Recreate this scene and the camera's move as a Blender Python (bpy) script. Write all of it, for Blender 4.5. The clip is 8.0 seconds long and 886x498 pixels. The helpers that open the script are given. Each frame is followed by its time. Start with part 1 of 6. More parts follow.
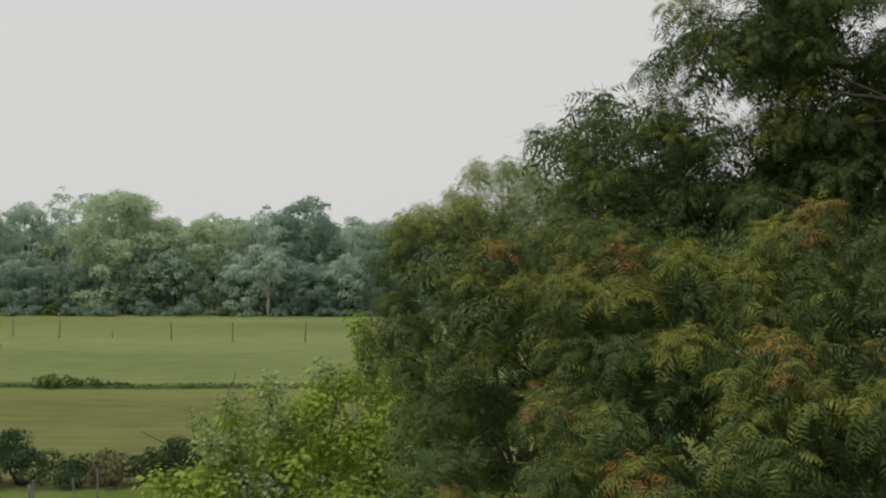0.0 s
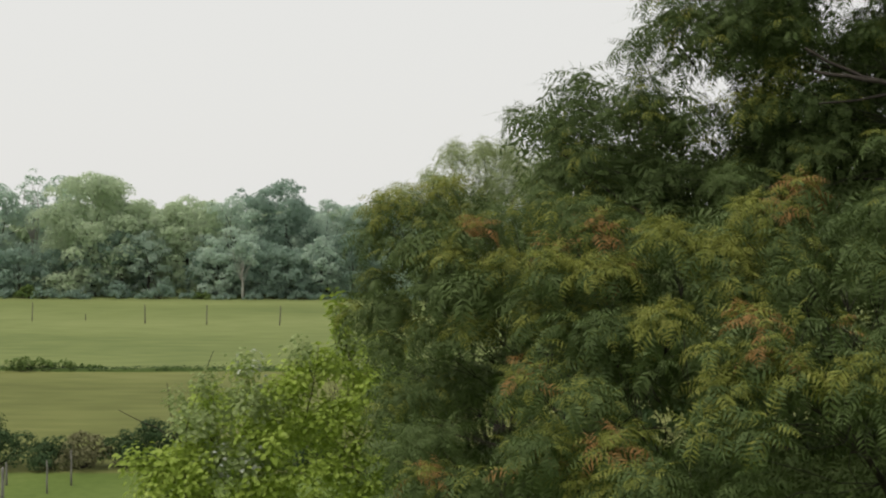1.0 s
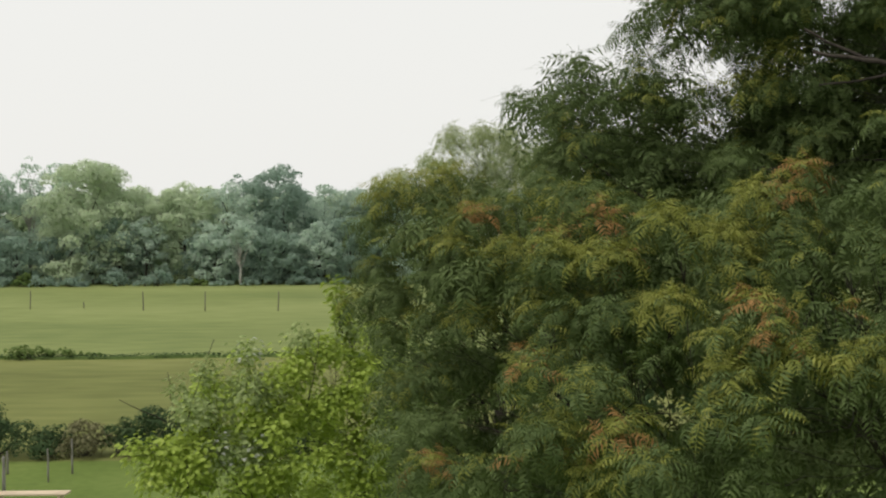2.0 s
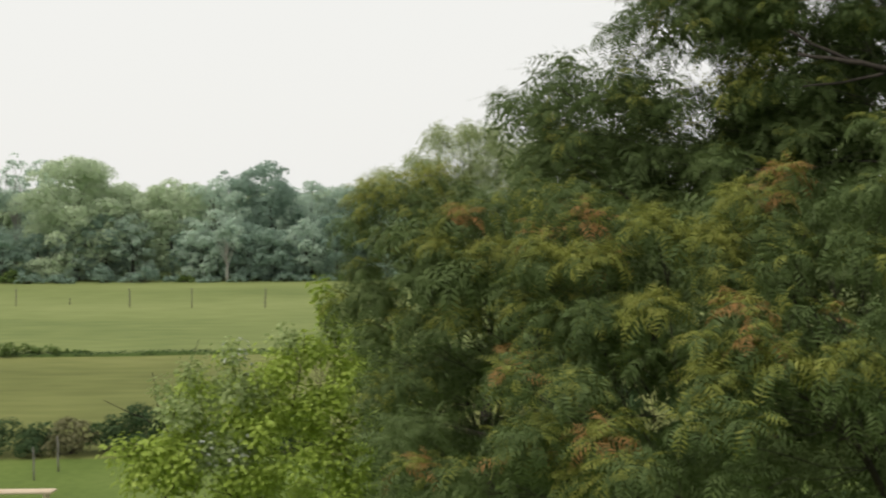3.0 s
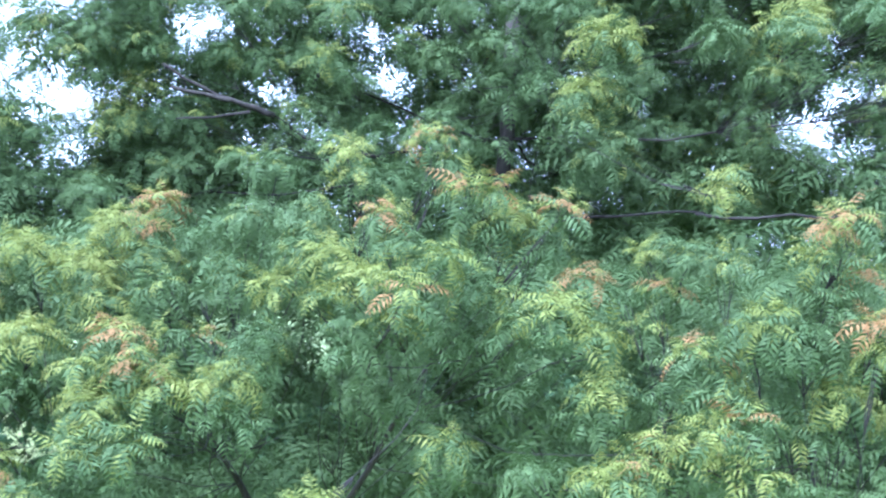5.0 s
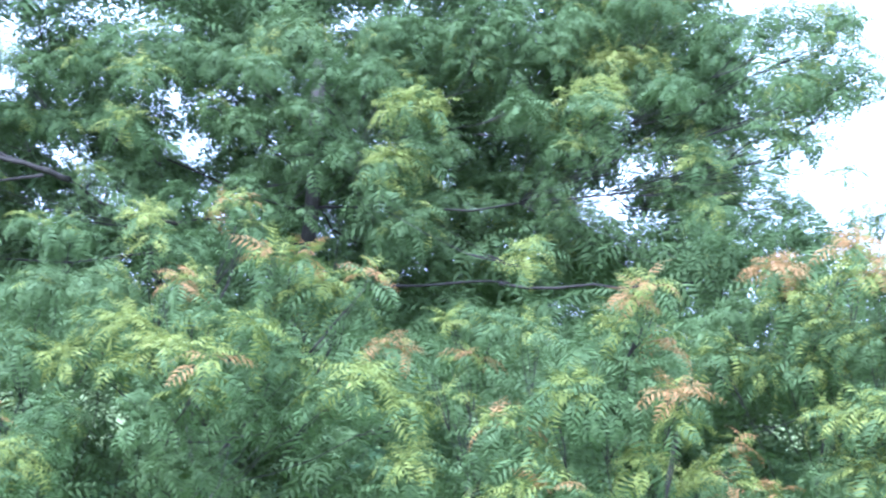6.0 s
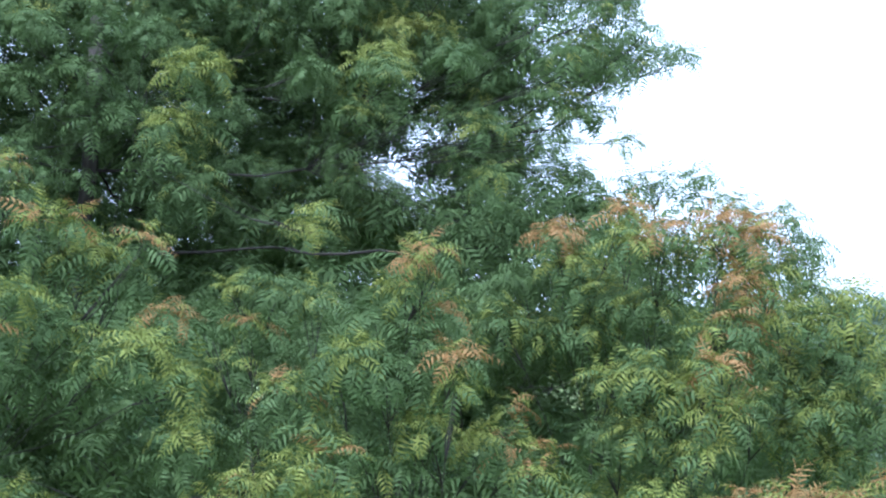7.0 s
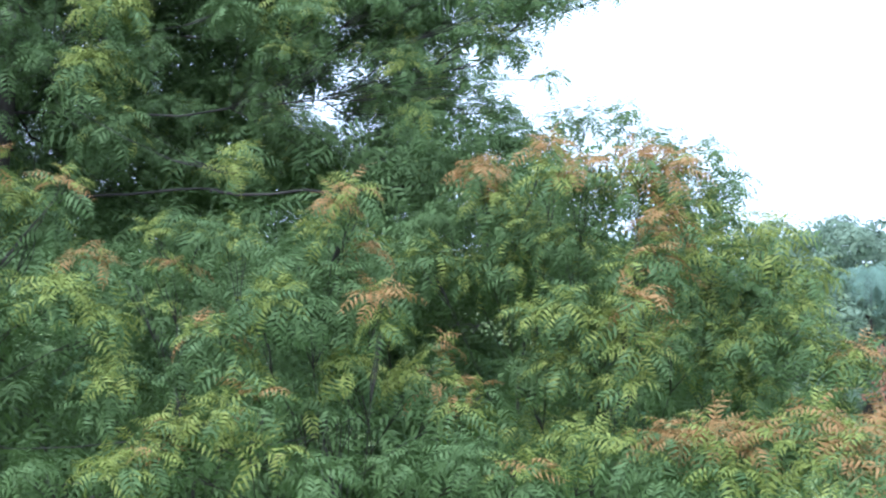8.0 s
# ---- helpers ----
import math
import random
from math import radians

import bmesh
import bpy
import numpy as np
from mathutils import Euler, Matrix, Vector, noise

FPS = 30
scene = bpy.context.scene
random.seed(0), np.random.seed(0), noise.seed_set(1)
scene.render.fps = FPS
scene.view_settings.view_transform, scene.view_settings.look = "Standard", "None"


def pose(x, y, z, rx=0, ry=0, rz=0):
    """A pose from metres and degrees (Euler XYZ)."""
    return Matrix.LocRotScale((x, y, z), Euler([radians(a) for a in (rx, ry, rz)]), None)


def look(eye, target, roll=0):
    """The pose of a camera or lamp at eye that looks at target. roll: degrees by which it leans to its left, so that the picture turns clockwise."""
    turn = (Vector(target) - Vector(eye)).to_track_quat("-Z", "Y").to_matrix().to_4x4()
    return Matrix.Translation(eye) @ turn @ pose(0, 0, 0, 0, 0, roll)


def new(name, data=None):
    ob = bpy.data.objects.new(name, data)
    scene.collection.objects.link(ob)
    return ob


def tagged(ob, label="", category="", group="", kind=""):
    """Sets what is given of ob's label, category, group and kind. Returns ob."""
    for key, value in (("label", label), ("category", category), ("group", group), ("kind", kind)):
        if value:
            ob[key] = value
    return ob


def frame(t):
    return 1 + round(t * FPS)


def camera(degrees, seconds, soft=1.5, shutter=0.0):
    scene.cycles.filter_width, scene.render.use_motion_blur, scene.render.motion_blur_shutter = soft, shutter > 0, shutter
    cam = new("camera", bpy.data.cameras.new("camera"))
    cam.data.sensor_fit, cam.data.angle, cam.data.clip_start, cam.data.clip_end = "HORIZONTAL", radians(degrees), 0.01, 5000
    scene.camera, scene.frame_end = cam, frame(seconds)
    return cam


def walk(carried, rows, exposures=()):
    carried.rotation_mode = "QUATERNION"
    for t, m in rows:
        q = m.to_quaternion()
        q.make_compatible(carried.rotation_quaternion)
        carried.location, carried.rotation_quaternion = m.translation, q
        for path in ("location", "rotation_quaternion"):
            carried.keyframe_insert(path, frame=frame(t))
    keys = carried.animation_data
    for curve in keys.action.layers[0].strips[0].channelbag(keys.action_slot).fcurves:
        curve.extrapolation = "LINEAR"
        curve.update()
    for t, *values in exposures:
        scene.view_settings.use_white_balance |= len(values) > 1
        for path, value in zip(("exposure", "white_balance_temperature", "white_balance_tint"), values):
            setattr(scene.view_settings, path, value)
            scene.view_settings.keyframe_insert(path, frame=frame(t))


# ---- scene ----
cam = camera(40.0, 8.0, soft=2.2, shutter=0.25)
EYE = (0.0, 0.0, 8.5)  # a roof terrace, two storeys up


def aim(turn, tilt, lean, dx=0.0, dy=0.0, dz=0.0):
    """The camera held on the terrace, turned to its right, tilted up and leaning, in degrees; it sways by dx, dy, dz metres."""
    return pose(EYE[0] + dx, EYE[1] + dy, EYE[2] + dz, 90 + tilt, 0, -turn) @ pose(0, 0, 0, 0, 0, lean)


PATH = [
    (0.0, aim(-1.08, -0.30, 0.03, 0.000, -0.000, 0.000)),
    (0.5, aim(-0.35, -0.95, 0.11, -0.010, 0.009, -0.009)),
    (1.0, aim(0.11, -1.06, 0.19, -0.028, -0.006, -0.049)),
    (1.5, aim(0.55, -1.35, -0.16, -0.050, 0.007, -0.065)),
    (1.7, aim(0.47, -1.59, -0.32, -0.054, 0.015, -0.051)),
    (2.8, aim(-0.07, -2.01, -0.53, -0.036, 0.038, 0.006)),
    (3.0, aim(0.83, -2.03, -0.48, -0.034, 0.028, 0.009)),
    (3.2, aim(4.17, -2.20, -0.14, -0.053, 0.011, 0.000)),
    (3.5, aim(9.17, -2.47, 0.36, -0.084, -0.013, -0.012)),
    (3.7, aim(14.41, -2.46, 0.45, -0.109, -0.013, -0.015)),
    (4.0, aim(20.99, -2.09, 0.60, -0.150, -0.014, -0.020)),
    (4.2, aim(23.55, -1.90, 0.63, -0.149, -0.012, -0.018)),
    (5.3, aim(32.20, 0.32, 0.55, -0.088, -0.050, -0.003)),
    (5.5, aim(33.84, 1.40, 0.53, -0.084, -0.035, 0.000)),
    (6.0, aim(39.23, 2.76, 0.54, -0.074, 0.038, -0.012)),
    (6.5, aim(44.90, 1.95, 0.49, -0.013, 0.065, -0.025)),
    (7.0, aim(48.84, 1.41, 0.25, 0.009, 0.029, -0.038)),
    (7.5, aim(49.19, -1.03, -0.14, 0.052, 0.011, -0.035)),
    (8.0, aim(51.90, -1.60, -0.66, 0.050, -0.007, -0.024)),
]
EXPOSURES = [
    (0.0, -0.05, 6650, 9), (1.5, 0.32, 6750, 8), (3.0, 0.37, 6750, 8), (3.5, 1.25, 6700, 8), (4.0, 2.3, 5800, 9), (4.2, 2.4, 4750, 8),
    (5.5, 2.82, 4350, 21), (6.0, 2.82, 4380, 18), (6.5, 2.45, 4500, 14), (7.0, 1.7, 4700, 10), (7.5, 1.65, 4750, 9), (8.0, 1.83, 4750, 9),
]
walk(cam, PATH, EXPOSURES)

# ---- light: a white overcast sky and a weak, wide sun ----
SUN_UP, SUN_TURN = radians(60), radians(-100)
world = bpy.data.worlds.new("overcast_sky")
scene.world = world
world.use_nodes = True
wn, wl = world.node_tree.nodes, world.node_tree.links
sky = wn.new("ShaderNodeTexSky")
sky.sky_type, sky.sun_disc = "NISHITA", False
sky.sun_elevation, sky.sun_rotation = SUN_UP, SUN_TURN
sky.dust_density, sky.air_density = 6.0, 1.0
gain = wn.new("ShaderNodeMix")
gain.data_type, gain.blend_type = "RGBA", "MULTIPLY"
gain.inputs[0].default_value = 1.0
wl.new(sky.outputs[0], gain.inputs[6])
gain.inputs[7].default_value = (0.06, 0.06, 0.06, 1)
veil = wn.new("ShaderNodeMix")
veil.data_type = "RGBA"
veil.inputs[0].default_value = 0.9
wl.new(gain.outputs[2], veil.inputs[6])
veil.inputs[7].default_value = (0.74, 0.745, 0.75, 1)
wl.new(veil.outputs[2], wn["Background"].inputs[0])
wn["Background"].inputs[1].default_value = 1.0
sun = new("sun", bpy.data.lights.new("sun", "SUN"))
sun.data.energy, sun.data.angle, sun.data.color = 1.5, radians(40), (1.0, 0.95, 0.86)
sun.matrix_world = look((0, 0, 60), (-math.sin(SUN_TURN) * math.cos(SUN_UP), -math.cos(SUN_TURN) * math.cos(SUN_UP), 60 - math.sin(SUN_UP)))


# ---- materials ----
def surface(name, tones, rough=0.8, scale=2.0, fine=40.0, bump=0.2, island=0.0, through_light=0.0, spec=0.3, stretch=(1, 1, 1)):
    """A node material: two noises, coarse and fine, mix the tones; island varies single pieces; through_light is translucency."""
    m = bpy.data.materials.new(name)
    m.use_nodes = True
    n, l = m.node_tree.nodes, m.node_tree.links
    bsdf = n["Principled BSDF"]
    bsdf.inputs["Roughness"].default_value = rough
    bsdf.inputs["Specular IOR Level"].default_value = spec
    where = n.new("ShaderNodeNewGeometry")
    spread = n.new("ShaderNodeVectorMath")
    spread.operation = "MULTIPLY"
    spread.inputs[1].default_value = stretch
    l.new(where.outputs["Position"], spread.inputs[0])
    big, small = n.new("ShaderNodeTexNoise"), n.new("ShaderNodeTexNoise")
    for tex, size in ((big, scale), (small, fine)):
        l.new(spread.outputs[0], tex.inputs["Vector"])
        tex.inputs["Scale"].default_value = size
        tex.inputs["Detail"].default_value = 5
    add = n.new("ShaderNodeMath")
    add.operation = "MULTIPLY_ADD"
    l.new(small.outputs[0], add.inputs[0])
    add.inputs[1].default_value = 0.5
    l.new(big.outputs[0], add.inputs[2])
    shift = n.new("ShaderNodeMath")
    shift.operation = "MULTIPLY_ADD"
    l.new(where.outputs["Random Per Island"], shift.inputs[0])
    shift.inputs[1].default_value = island
    l.new(add.outputs[0], shift.inputs[2])
    ramp = n.new("ShaderNodeValToRGB")
    low, high = 0.48, 1.02 + island
    while len(ramp.color_ramp.elements) < len(tones):
        ramp.color_ramp.elements.new(0.5)
    for i, tone in enumerate(tones):
        e = ramp.color_ramp.elements[i]
        e.position = (low + (high - low) * i / (len(tones) - 1)) / (1.6 + island)
        e.color = (*tone, 1)
    squeeze = n.new("ShaderNodeMath")
    squeeze.operation = "MULTIPLY"
    l.new(shift.outputs[0], squeeze.inputs[0])
    squeeze.inputs[1].default_value = 1 / (1.6 + island)
    l.new(squeeze.outputs[0], ramp.inputs[0])
    l.new(ramp.outputs[0], bsdf.inputs["Base Color"])
    if bump:
        rise = n.new("ShaderNodeBump")
        rise.inputs["Strength"].default_value = bump
        rise.inputs["Distance"].default_value = 0.02
        l.new(small.outputs[0], rise.inputs["Height"])
        l.new(rise.outputs[0], bsdf.inputs["Normal"])
    if through_light:
        glow, mix = n.new("ShaderNodeBsdfTranslucent"), n.new("ShaderNodeMixShader")
        mix.inputs[0].default_value = through_light
        l.new(ramp.outputs[0], glow.inputs[0])
        l.new(bsdf.outputs[0], mix.inputs[1])
        l.new(glow.outputs[0], mix.inputs[2])
        l.new(mix.outputs[0], n["Material Output"].inputs["Surface"])
    return m


leaf_green = surface("neem_leaf", [(0.058, 0.095, 0.028), (0.102, 0.147, 0.047), (0.150, 0.200, 0.071)], 0.6, 1.3, 14, 0, 0.5, 0.27, 0.2)
leaf_young = surface("young_neem_leaf", [(0.157, 0.187, 0.036), (0.241, 0.267, 0.059), (0.340, 0.332, 0.085)], 0.6, 1.3, 14, 0, 0.5, 0.35, 0.2)
leaf_red = surface("new_neem_leaf", [(0.226, 0.151, 0.052), (0.336, 0.192, 0.069), (0.437, 0.242, 0.103)], 0.6, 1.3, 14, 0, 0.5, 0.35, 0.2)
leaf_shrub = surface("shrub_leaf", [(0.166, 0.247, 0.030), (0.308, 0.409, 0.061), (0.424, 0.520, 0.108)], 0.55, 1.1, 12, 0, 0.5, 0.35, 0.35)
leaf_dusty = surface("dusty_leaf", [(0.175, 0.237, 0.084), (0.287, 0.362, 0.143), (0.425, 0.476, 0.239)], 0.7, 1.1, 12, 0, 0.5, 0.35, 0.2)
leaf_white = surface("white_blossom", [(0.45, 0.47, 0.42), (0.6, 0.62, 0.58), (0.7, 0.7, 0.68)], 0.7, 2, 12, 0, 0.4, 0.2, 0.2)
leaf_pale = surface("pale_feathery_leaf", [(0.230, 0.287, 0.127), (0.333, 0.391, 0.196), (0.437, 0.483, 0.276)], 0.7, 0.8, 10, 0, 0.5, 0.35, 0.2)
bark = surface("neem_bark", [(0.016, 0.013, 0.011), (0.035, 0.029, 0.024), (0.07, 0.058, 0.048)], 0.9, 3, 30, 0.7, stretch=(1, 1, 0.25))
bark_pale = surface("pale_bark", [(0.2, 0.19, 0.17), (0.32, 0.31, 0.28), (0.42, 0.4, 0.36)], 0.9, 1, 12, 0.5, stretch=(1, 1, 0.3))
post_wood = surface("weathered_post_wood", [(0.07, 0.065, 0.05), (0.12, 0.11, 0.09), (0.18, 0.17, 0.14)], 0.9, 3, 40, 0.5, stretch=(1, 1, 0.2))
post_stone = surface("grey_stone_post", [(0.14, 0.135, 0.115), (0.2, 0.19, 0.17), (0.28, 0.27, 0.24)], 0.9, 3, 40, 0.5)
plank_wood = surface("pale_sawn_wood", [(0.42, 0.33, 0.24), (0.55, 0.45, 0.33), (0.65, 0.54, 0.42)], 0.8, 2, 30, 0.2, stretch=(0.2, 1, 1))
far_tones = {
    # grey, olive and dark: distance haze is put into the leaf colour, paler and bluer
    "grey": surface("hazed_grey_green_leaf", [(0.391, 0.492, 0.410), (0.488, 0.598, 0.498), (0.579, 0.689, 0.566)], 0.95, 0.12, 1.5, 0, 0.2, 0.6, 0.05),
    "olive": surface("hazed_olive_leaf", [(0.422, 0.508, 0.351), (0.522, 0.614, 0.427), (0.609, 0.704, 0.498)], 0.95, 0.12, 1.5, 0, 0.2, 0.6, 0.05),
    "dark": surface("hazed_dark_green_leaf", [(0.243, 0.337, 0.277), (0.302, 0.404, 0.329), (0.359, 0.462, 0.372)], 0.95, 0.12, 1.5, 0, 0.2, 0.6, 0.05),
    "hedge": surface("hedge_leaf", [(0.026, 0.057, 0.022), (0.052, 0.091, 0.035), (0.087, 0.131, 0.052)], 0.8, 0.6, 5, 0, 0.5, 0.25, 0.2),
    "weed": surface("field_weed_leaf", [(0.07, 0.12, 0.03), (0.12, 0.18, 0.05), (0.18, 0.24, 0.08)], 0.8, 0.3, 4, 0, 0.5, 0.3, 0.2),
    "dry": surface("dry_brown_leaf", [(0.117, 0.116, 0.060), (0.171, 0.168, 0.085), (0.234, 0.231, 0.128)], 0.9, 0.6, 5, 0, 0.5, 0.2, 0.2),
    "rust": surface("rust_red_leaf", [(0.22, 0.09, 0.06), (0.32, 0.14, 0.09), (0.4, 0.2, 0.12)], 0.8, 0.6, 5, 0, 0.5, 0.3, 0.2),
}
grass = surface("far_field_grass", [(0.100, 0.135, 0.045), (0.166, 0.200, 0.070), (0.235, 0.266, 0.105)], 0.95, 0.035, 0.9, 0.3, spec=0.1, stretch=(0.3, 1, 1))
stubble = surface("olive_pasture_grass", [(0.085, 0.100, 0.030), (0.145, 0.160, 0.052), (0.210, 0.220, 0.081)], 0.95, 0.05, 0.9, 0.3, spec=0.1, stretch=(0.3, 1, 1))
lawn = surface("meadow_grass", [(0.078, 0.118, 0.027), (0.109, 0.154, 0.037), (0.146, 0.188, 0.053)], 0.95, 0.15, 3, 0.4, spec=0.1)


# ---- mesh helpers ----
def part(name, mesh, parent, label=""):
    """Links a mesh as one object under a thing or a part; its coordinates are the world's."""
    ob = new(name, mesh)
    ob.parent = parent
    if parent is not None:
        ob.matrix_parent_inverse = Matrix.Translation(-parent.matrix_basis.translation)
    return tagged(ob, label)


def thing(name, at, label, category, group="", kind=""):
    ob = new(name)
    ob.location = at
    return tagged(ob, label, category, group, kind)


def quads(name, verts, slots, materials, smooth=False):
    """A mesh of loose four-cornered pieces: verts (n, 4, 3), slots (n)."""
    me = bpy.data.meshes.new(name)
    n = len(verts)
    me.vertices.add(4 * n)
    me.vertices.foreach_set("co", np.ascontiguousarray(verts, dtype=np.float32).ravel())
    me.loops.add(4 * n)
    me.loops.foreach_set("vertex_index", np.arange(4 * n, dtype=np.int32))
    me.polygons.add(n)
    me.polygons.foreach_set("loop_start", np.arange(0, 4 * n, 4, dtype=np.int32))
    me.polygons.foreach_set("material_index", np.ascontiguousarray(slots, dtype=np.int32))
    for m in materials:
        me.materials.append(m)
    me.update(calc_edges=True)
    return me


def tube(bm, points, radii, sides=8):
    """A tapered, rounded stem along points."""
    rings = []
    for i, p in enumerate(points):
        a, b = points[max(i - 1, 0)], points[min(i + 1, len(points) - 1)]
        along = (b - a).normalized()
        u = along.orthogonal().normalized()
        v = along.cross(u)
        rings.append([bm.verts.new(p + (u * math.cos(k * math.tau / sides) + v * math.sin(k * math.tau / sides)) * radii[i]) for k in range(sides)])
    for r, s in zip(rings, rings[1:]):
        for k in range(sides):
            f = bm.faces.new((r[k], r[(k + 1) % sides], s[(k + 1) % sides], s[k]))
            f.smooth = True
    bm.faces.new(rings[-1])
    bm.faces.new(rings[0][::-1])


def finish(name, bm, material):
    me = bpy.data.meshes.new(name)
    bmesh.ops.recalc_face_normals(bm, faces=bm.faces[:])
    bm.to_mesh(me)
    bm.free()
    me.materials.append(material)
    return me


def stem(a, b, ra, rb, rng, sag=0.12, steps=7):
    """Points and radii of a crooked branch from a to b."""
    a, b = Vector(a), Vector(b)
    span = (b - a).length
    bow = Vector((rng.uniform(-1, 1), rng.uniform(-1, 1), rng.uniform(-0.6, 0.2))) * span * sag
    pts, rad = [], []
    for i in range(steps + 1):
        k = i / steps
        p = a.lerp(b, k) + bow * math.sin(math.pi * k)
        if 0 < i < steps:
            p += Vector((rng.uniform(-1, 1), rng.uniform(-1, 1), rng.uniform(-1, 1))) * span * 0.015
        pts.append(p)
        rad.append(ra + (rb - ra) * k ** 0.8)
    return pts, rad


# ---- neem foliage ----
def neem_leaf(rng, length, pairs, slot):
    """One drooping feather-shaped leaf, rooted at 0 and growing along +x: curved leaflets in pairs on a thin stalk."""
    vs, ss = [], []
    p, a = np.zeros(3), rng.uniform(0.1, 0.6)
    bend = rng.uniform(1.1, 2.1)
    steps = pairs + 2
    lean = rng.uniform(-0.25, 0.25)
    for i in range(steps + 1):
        ahead = np.array([math.cos(a), 0.0, math.sin(a)])
        q = p + ahead * length / steps
        up = np.array([-math.sin(a), 0.0, math.cos(a)])
        w = np.array([0, 0.0016, 0])
        if i % 3 == 0:
            q3 = p + ahead * length * 3 / steps
            vs.append([p - w, q3 - w, q3 + w, p + w])
            ss.append(slot)
        if i >= 2:
            k = (i - 2) / max(pairs - 1, 1)
            size = length * (1.2 if pairs < 5 else 1.0) * (0.145 + 0.125 * math.sin(math.pi * (0.15 + 0.75 * k))) * rng.uniform(0.85, 1.12)
            for side in (-1, 1):
                away = ahead * rng.uniform(0.35, 0.6) + np.array([0, side * 0.85, 0]) - up * rng.uniform(0.1, 0.5) + up * lean * side
                away /= np.linalg.norm(away)
                across = np.cross(away, up)
                across /= np.linalg.norm(across)
                wide = size * rng.uniform(0.095, 0.125)
                mid = p + away * size * 0.45 + up * size * 0.06
                tip = p + away * size - up * size * 0.14 + ahead * size * 0.1
                vs.append([p, mid + across * wide, tip, mid - across * wide])
                ss.append(slot)
        p = q
        a -= bend / steps
    return np.array(vs), ss


def turned(vs, m):
    m = np.array(m)
    return vs @ m[:3, :3].T + m[:3, 3]


def neem_spray(seed, kind, leaves=8, length=0.34, pairs=6):
    """A shoot's end: leaves all round it, the oldest hanging lowest; young ones in the middle are yellow or red."""
    rng = random.Random(seed)
    vs, ss = [], []
    for i in range(leaves):
        k = i / (leaves - 1)  # 0 oldest and outermost, 1 youngest
        young = {"g": 1.1, "i": 1.1, "y": 0.25, "r": 0.42, "a": 0.22}[kind]
        slot = 0
        if k > young:
            slot = 2 if kind in "ra" and rng.random() < (0.3 if kind == "r" else 0.6) else 1
        v, s = neem_leaf(rng, length * (1.05 - 0.45 * k) * rng.uniform(0.9, 1.1), pairs if k < 0.8 else pairs - 2, slot)
        m = pose(0, 0, -0.05 + 0.06 * k, rng.uniform(-25, 25), 18 - 62 * k + rng.uniform(-12, 12), i * 137.5 + rng.uniform(-15, 15))
        vs.append(turned(v, m))
        ss += s
    return np.concatenate(vs), np.array(ss)


def broad_spray(seed, kind, leaves=16, length=0.068):
    """A twig with broad heart-shaped leaves, each folded along its midrib."""
    rng = random.Random(seed)
    vs, ss = [], []
    for i in range(leaves):
        k = i / leaves
        slot = {"g": 0, "p": 1, "w": 2 if rng.random() < 0.11 else 1}[kind]
        a = i * 2.4 + rng.uniform(-0.3, 0.3)
        droop = rng.uniform(-0.5, 0.35)
        root = np.array([math.cos(a) * 0.02, math.sin(a) * 0.02, 0.26 * k - 0.1])
        out = np.array([math.cos(a) * math.cos(droop), math.sin(a) * math.cos(droop), math.sin(droop)])
        side = np.cross(out, (0, 0, 1.0))
        side /= np.linalg.norm(side)
        up = np.cross(side, out)
        size = length * rng.uniform(0.65, 1.15)
        base = root + out * 0.05 * rng.uniform(0.6, 1.6)
        tip = base + out * size - up * size * 0.15
        for sgn in (-1, 1):
            vs.append([base, base + out * size * 0.25 + side * sgn * size * 0.42 + up * size * 0.1, base + out * size * 0.65 + side * sgn * size * 0.3 + up * size * 0.05, tip])
            ss.append(slot)
    return np.array(vs), np.array(ss)


NEEM_SKIN = [leaf_green, leaf_young, leaf_red]
SHRUB_SKIN = [leaf_shrub, leaf_dusty, leaf_white]
SPRAYS = {}
for kind in "gyra":
    for v in range(4):
        SPRAYS["neem", kind, v] = (*neem_spray(10 * v + ord(kind), kind), NEEM_SKIN)
for kind in "gpw":
    for v in range(4):
        SPRAYS["shrub", kind, v] = (*broad_spray(10 * v + ord(kind), kind), SHRUB_SKIN)
for v in range(4):
    SPRAYS["neem", "t", v] = (*neem_spray(800 + v, "i", 8, 0.32, 6), NEEM_SKIN)
    SPRAYS["neem", "i", v] = (*neem_spray(700 + v, "i", 7, 0.40, 4), NEEM_SKIN)
    SPRAYS["pale", "g", v] = (*neem_spray(900 + v, "g", 8, 0.24, 5), [leaf_pale])
LEAF_MESH = {key: [quads("leaf", vs[i:i + 2], ss[i:i + 2], skin) for i in range(0, len(vs), 2)] for key, (vs, ss, skin) in SPRAYS.items() if key[0] == "shrub"}
SPRAY_MESH = {key: quads("leaf_spray", vs, ss, skin) for key, (vs, ss, skin) in SPRAYS.items() if key[0] != "shrub"}


class Tree:
    """What a leafy tree is grown from: where it stands and forks, its boughs and its shoots."""

    def __init__(self, name, leafage, foot, fork, girth, label, category, seed, thick=3.0, scale=1.0):
        self.name, self.leafage, self.foot, self.fork, self.girth = name, leafage, Vector(foot), Vector(fork), girth
        self.label, self.category, self.rng, self.thick, self.scale = label, category, random.Random(seed), thick, scale
        self.boughs, self.shoots = [], []


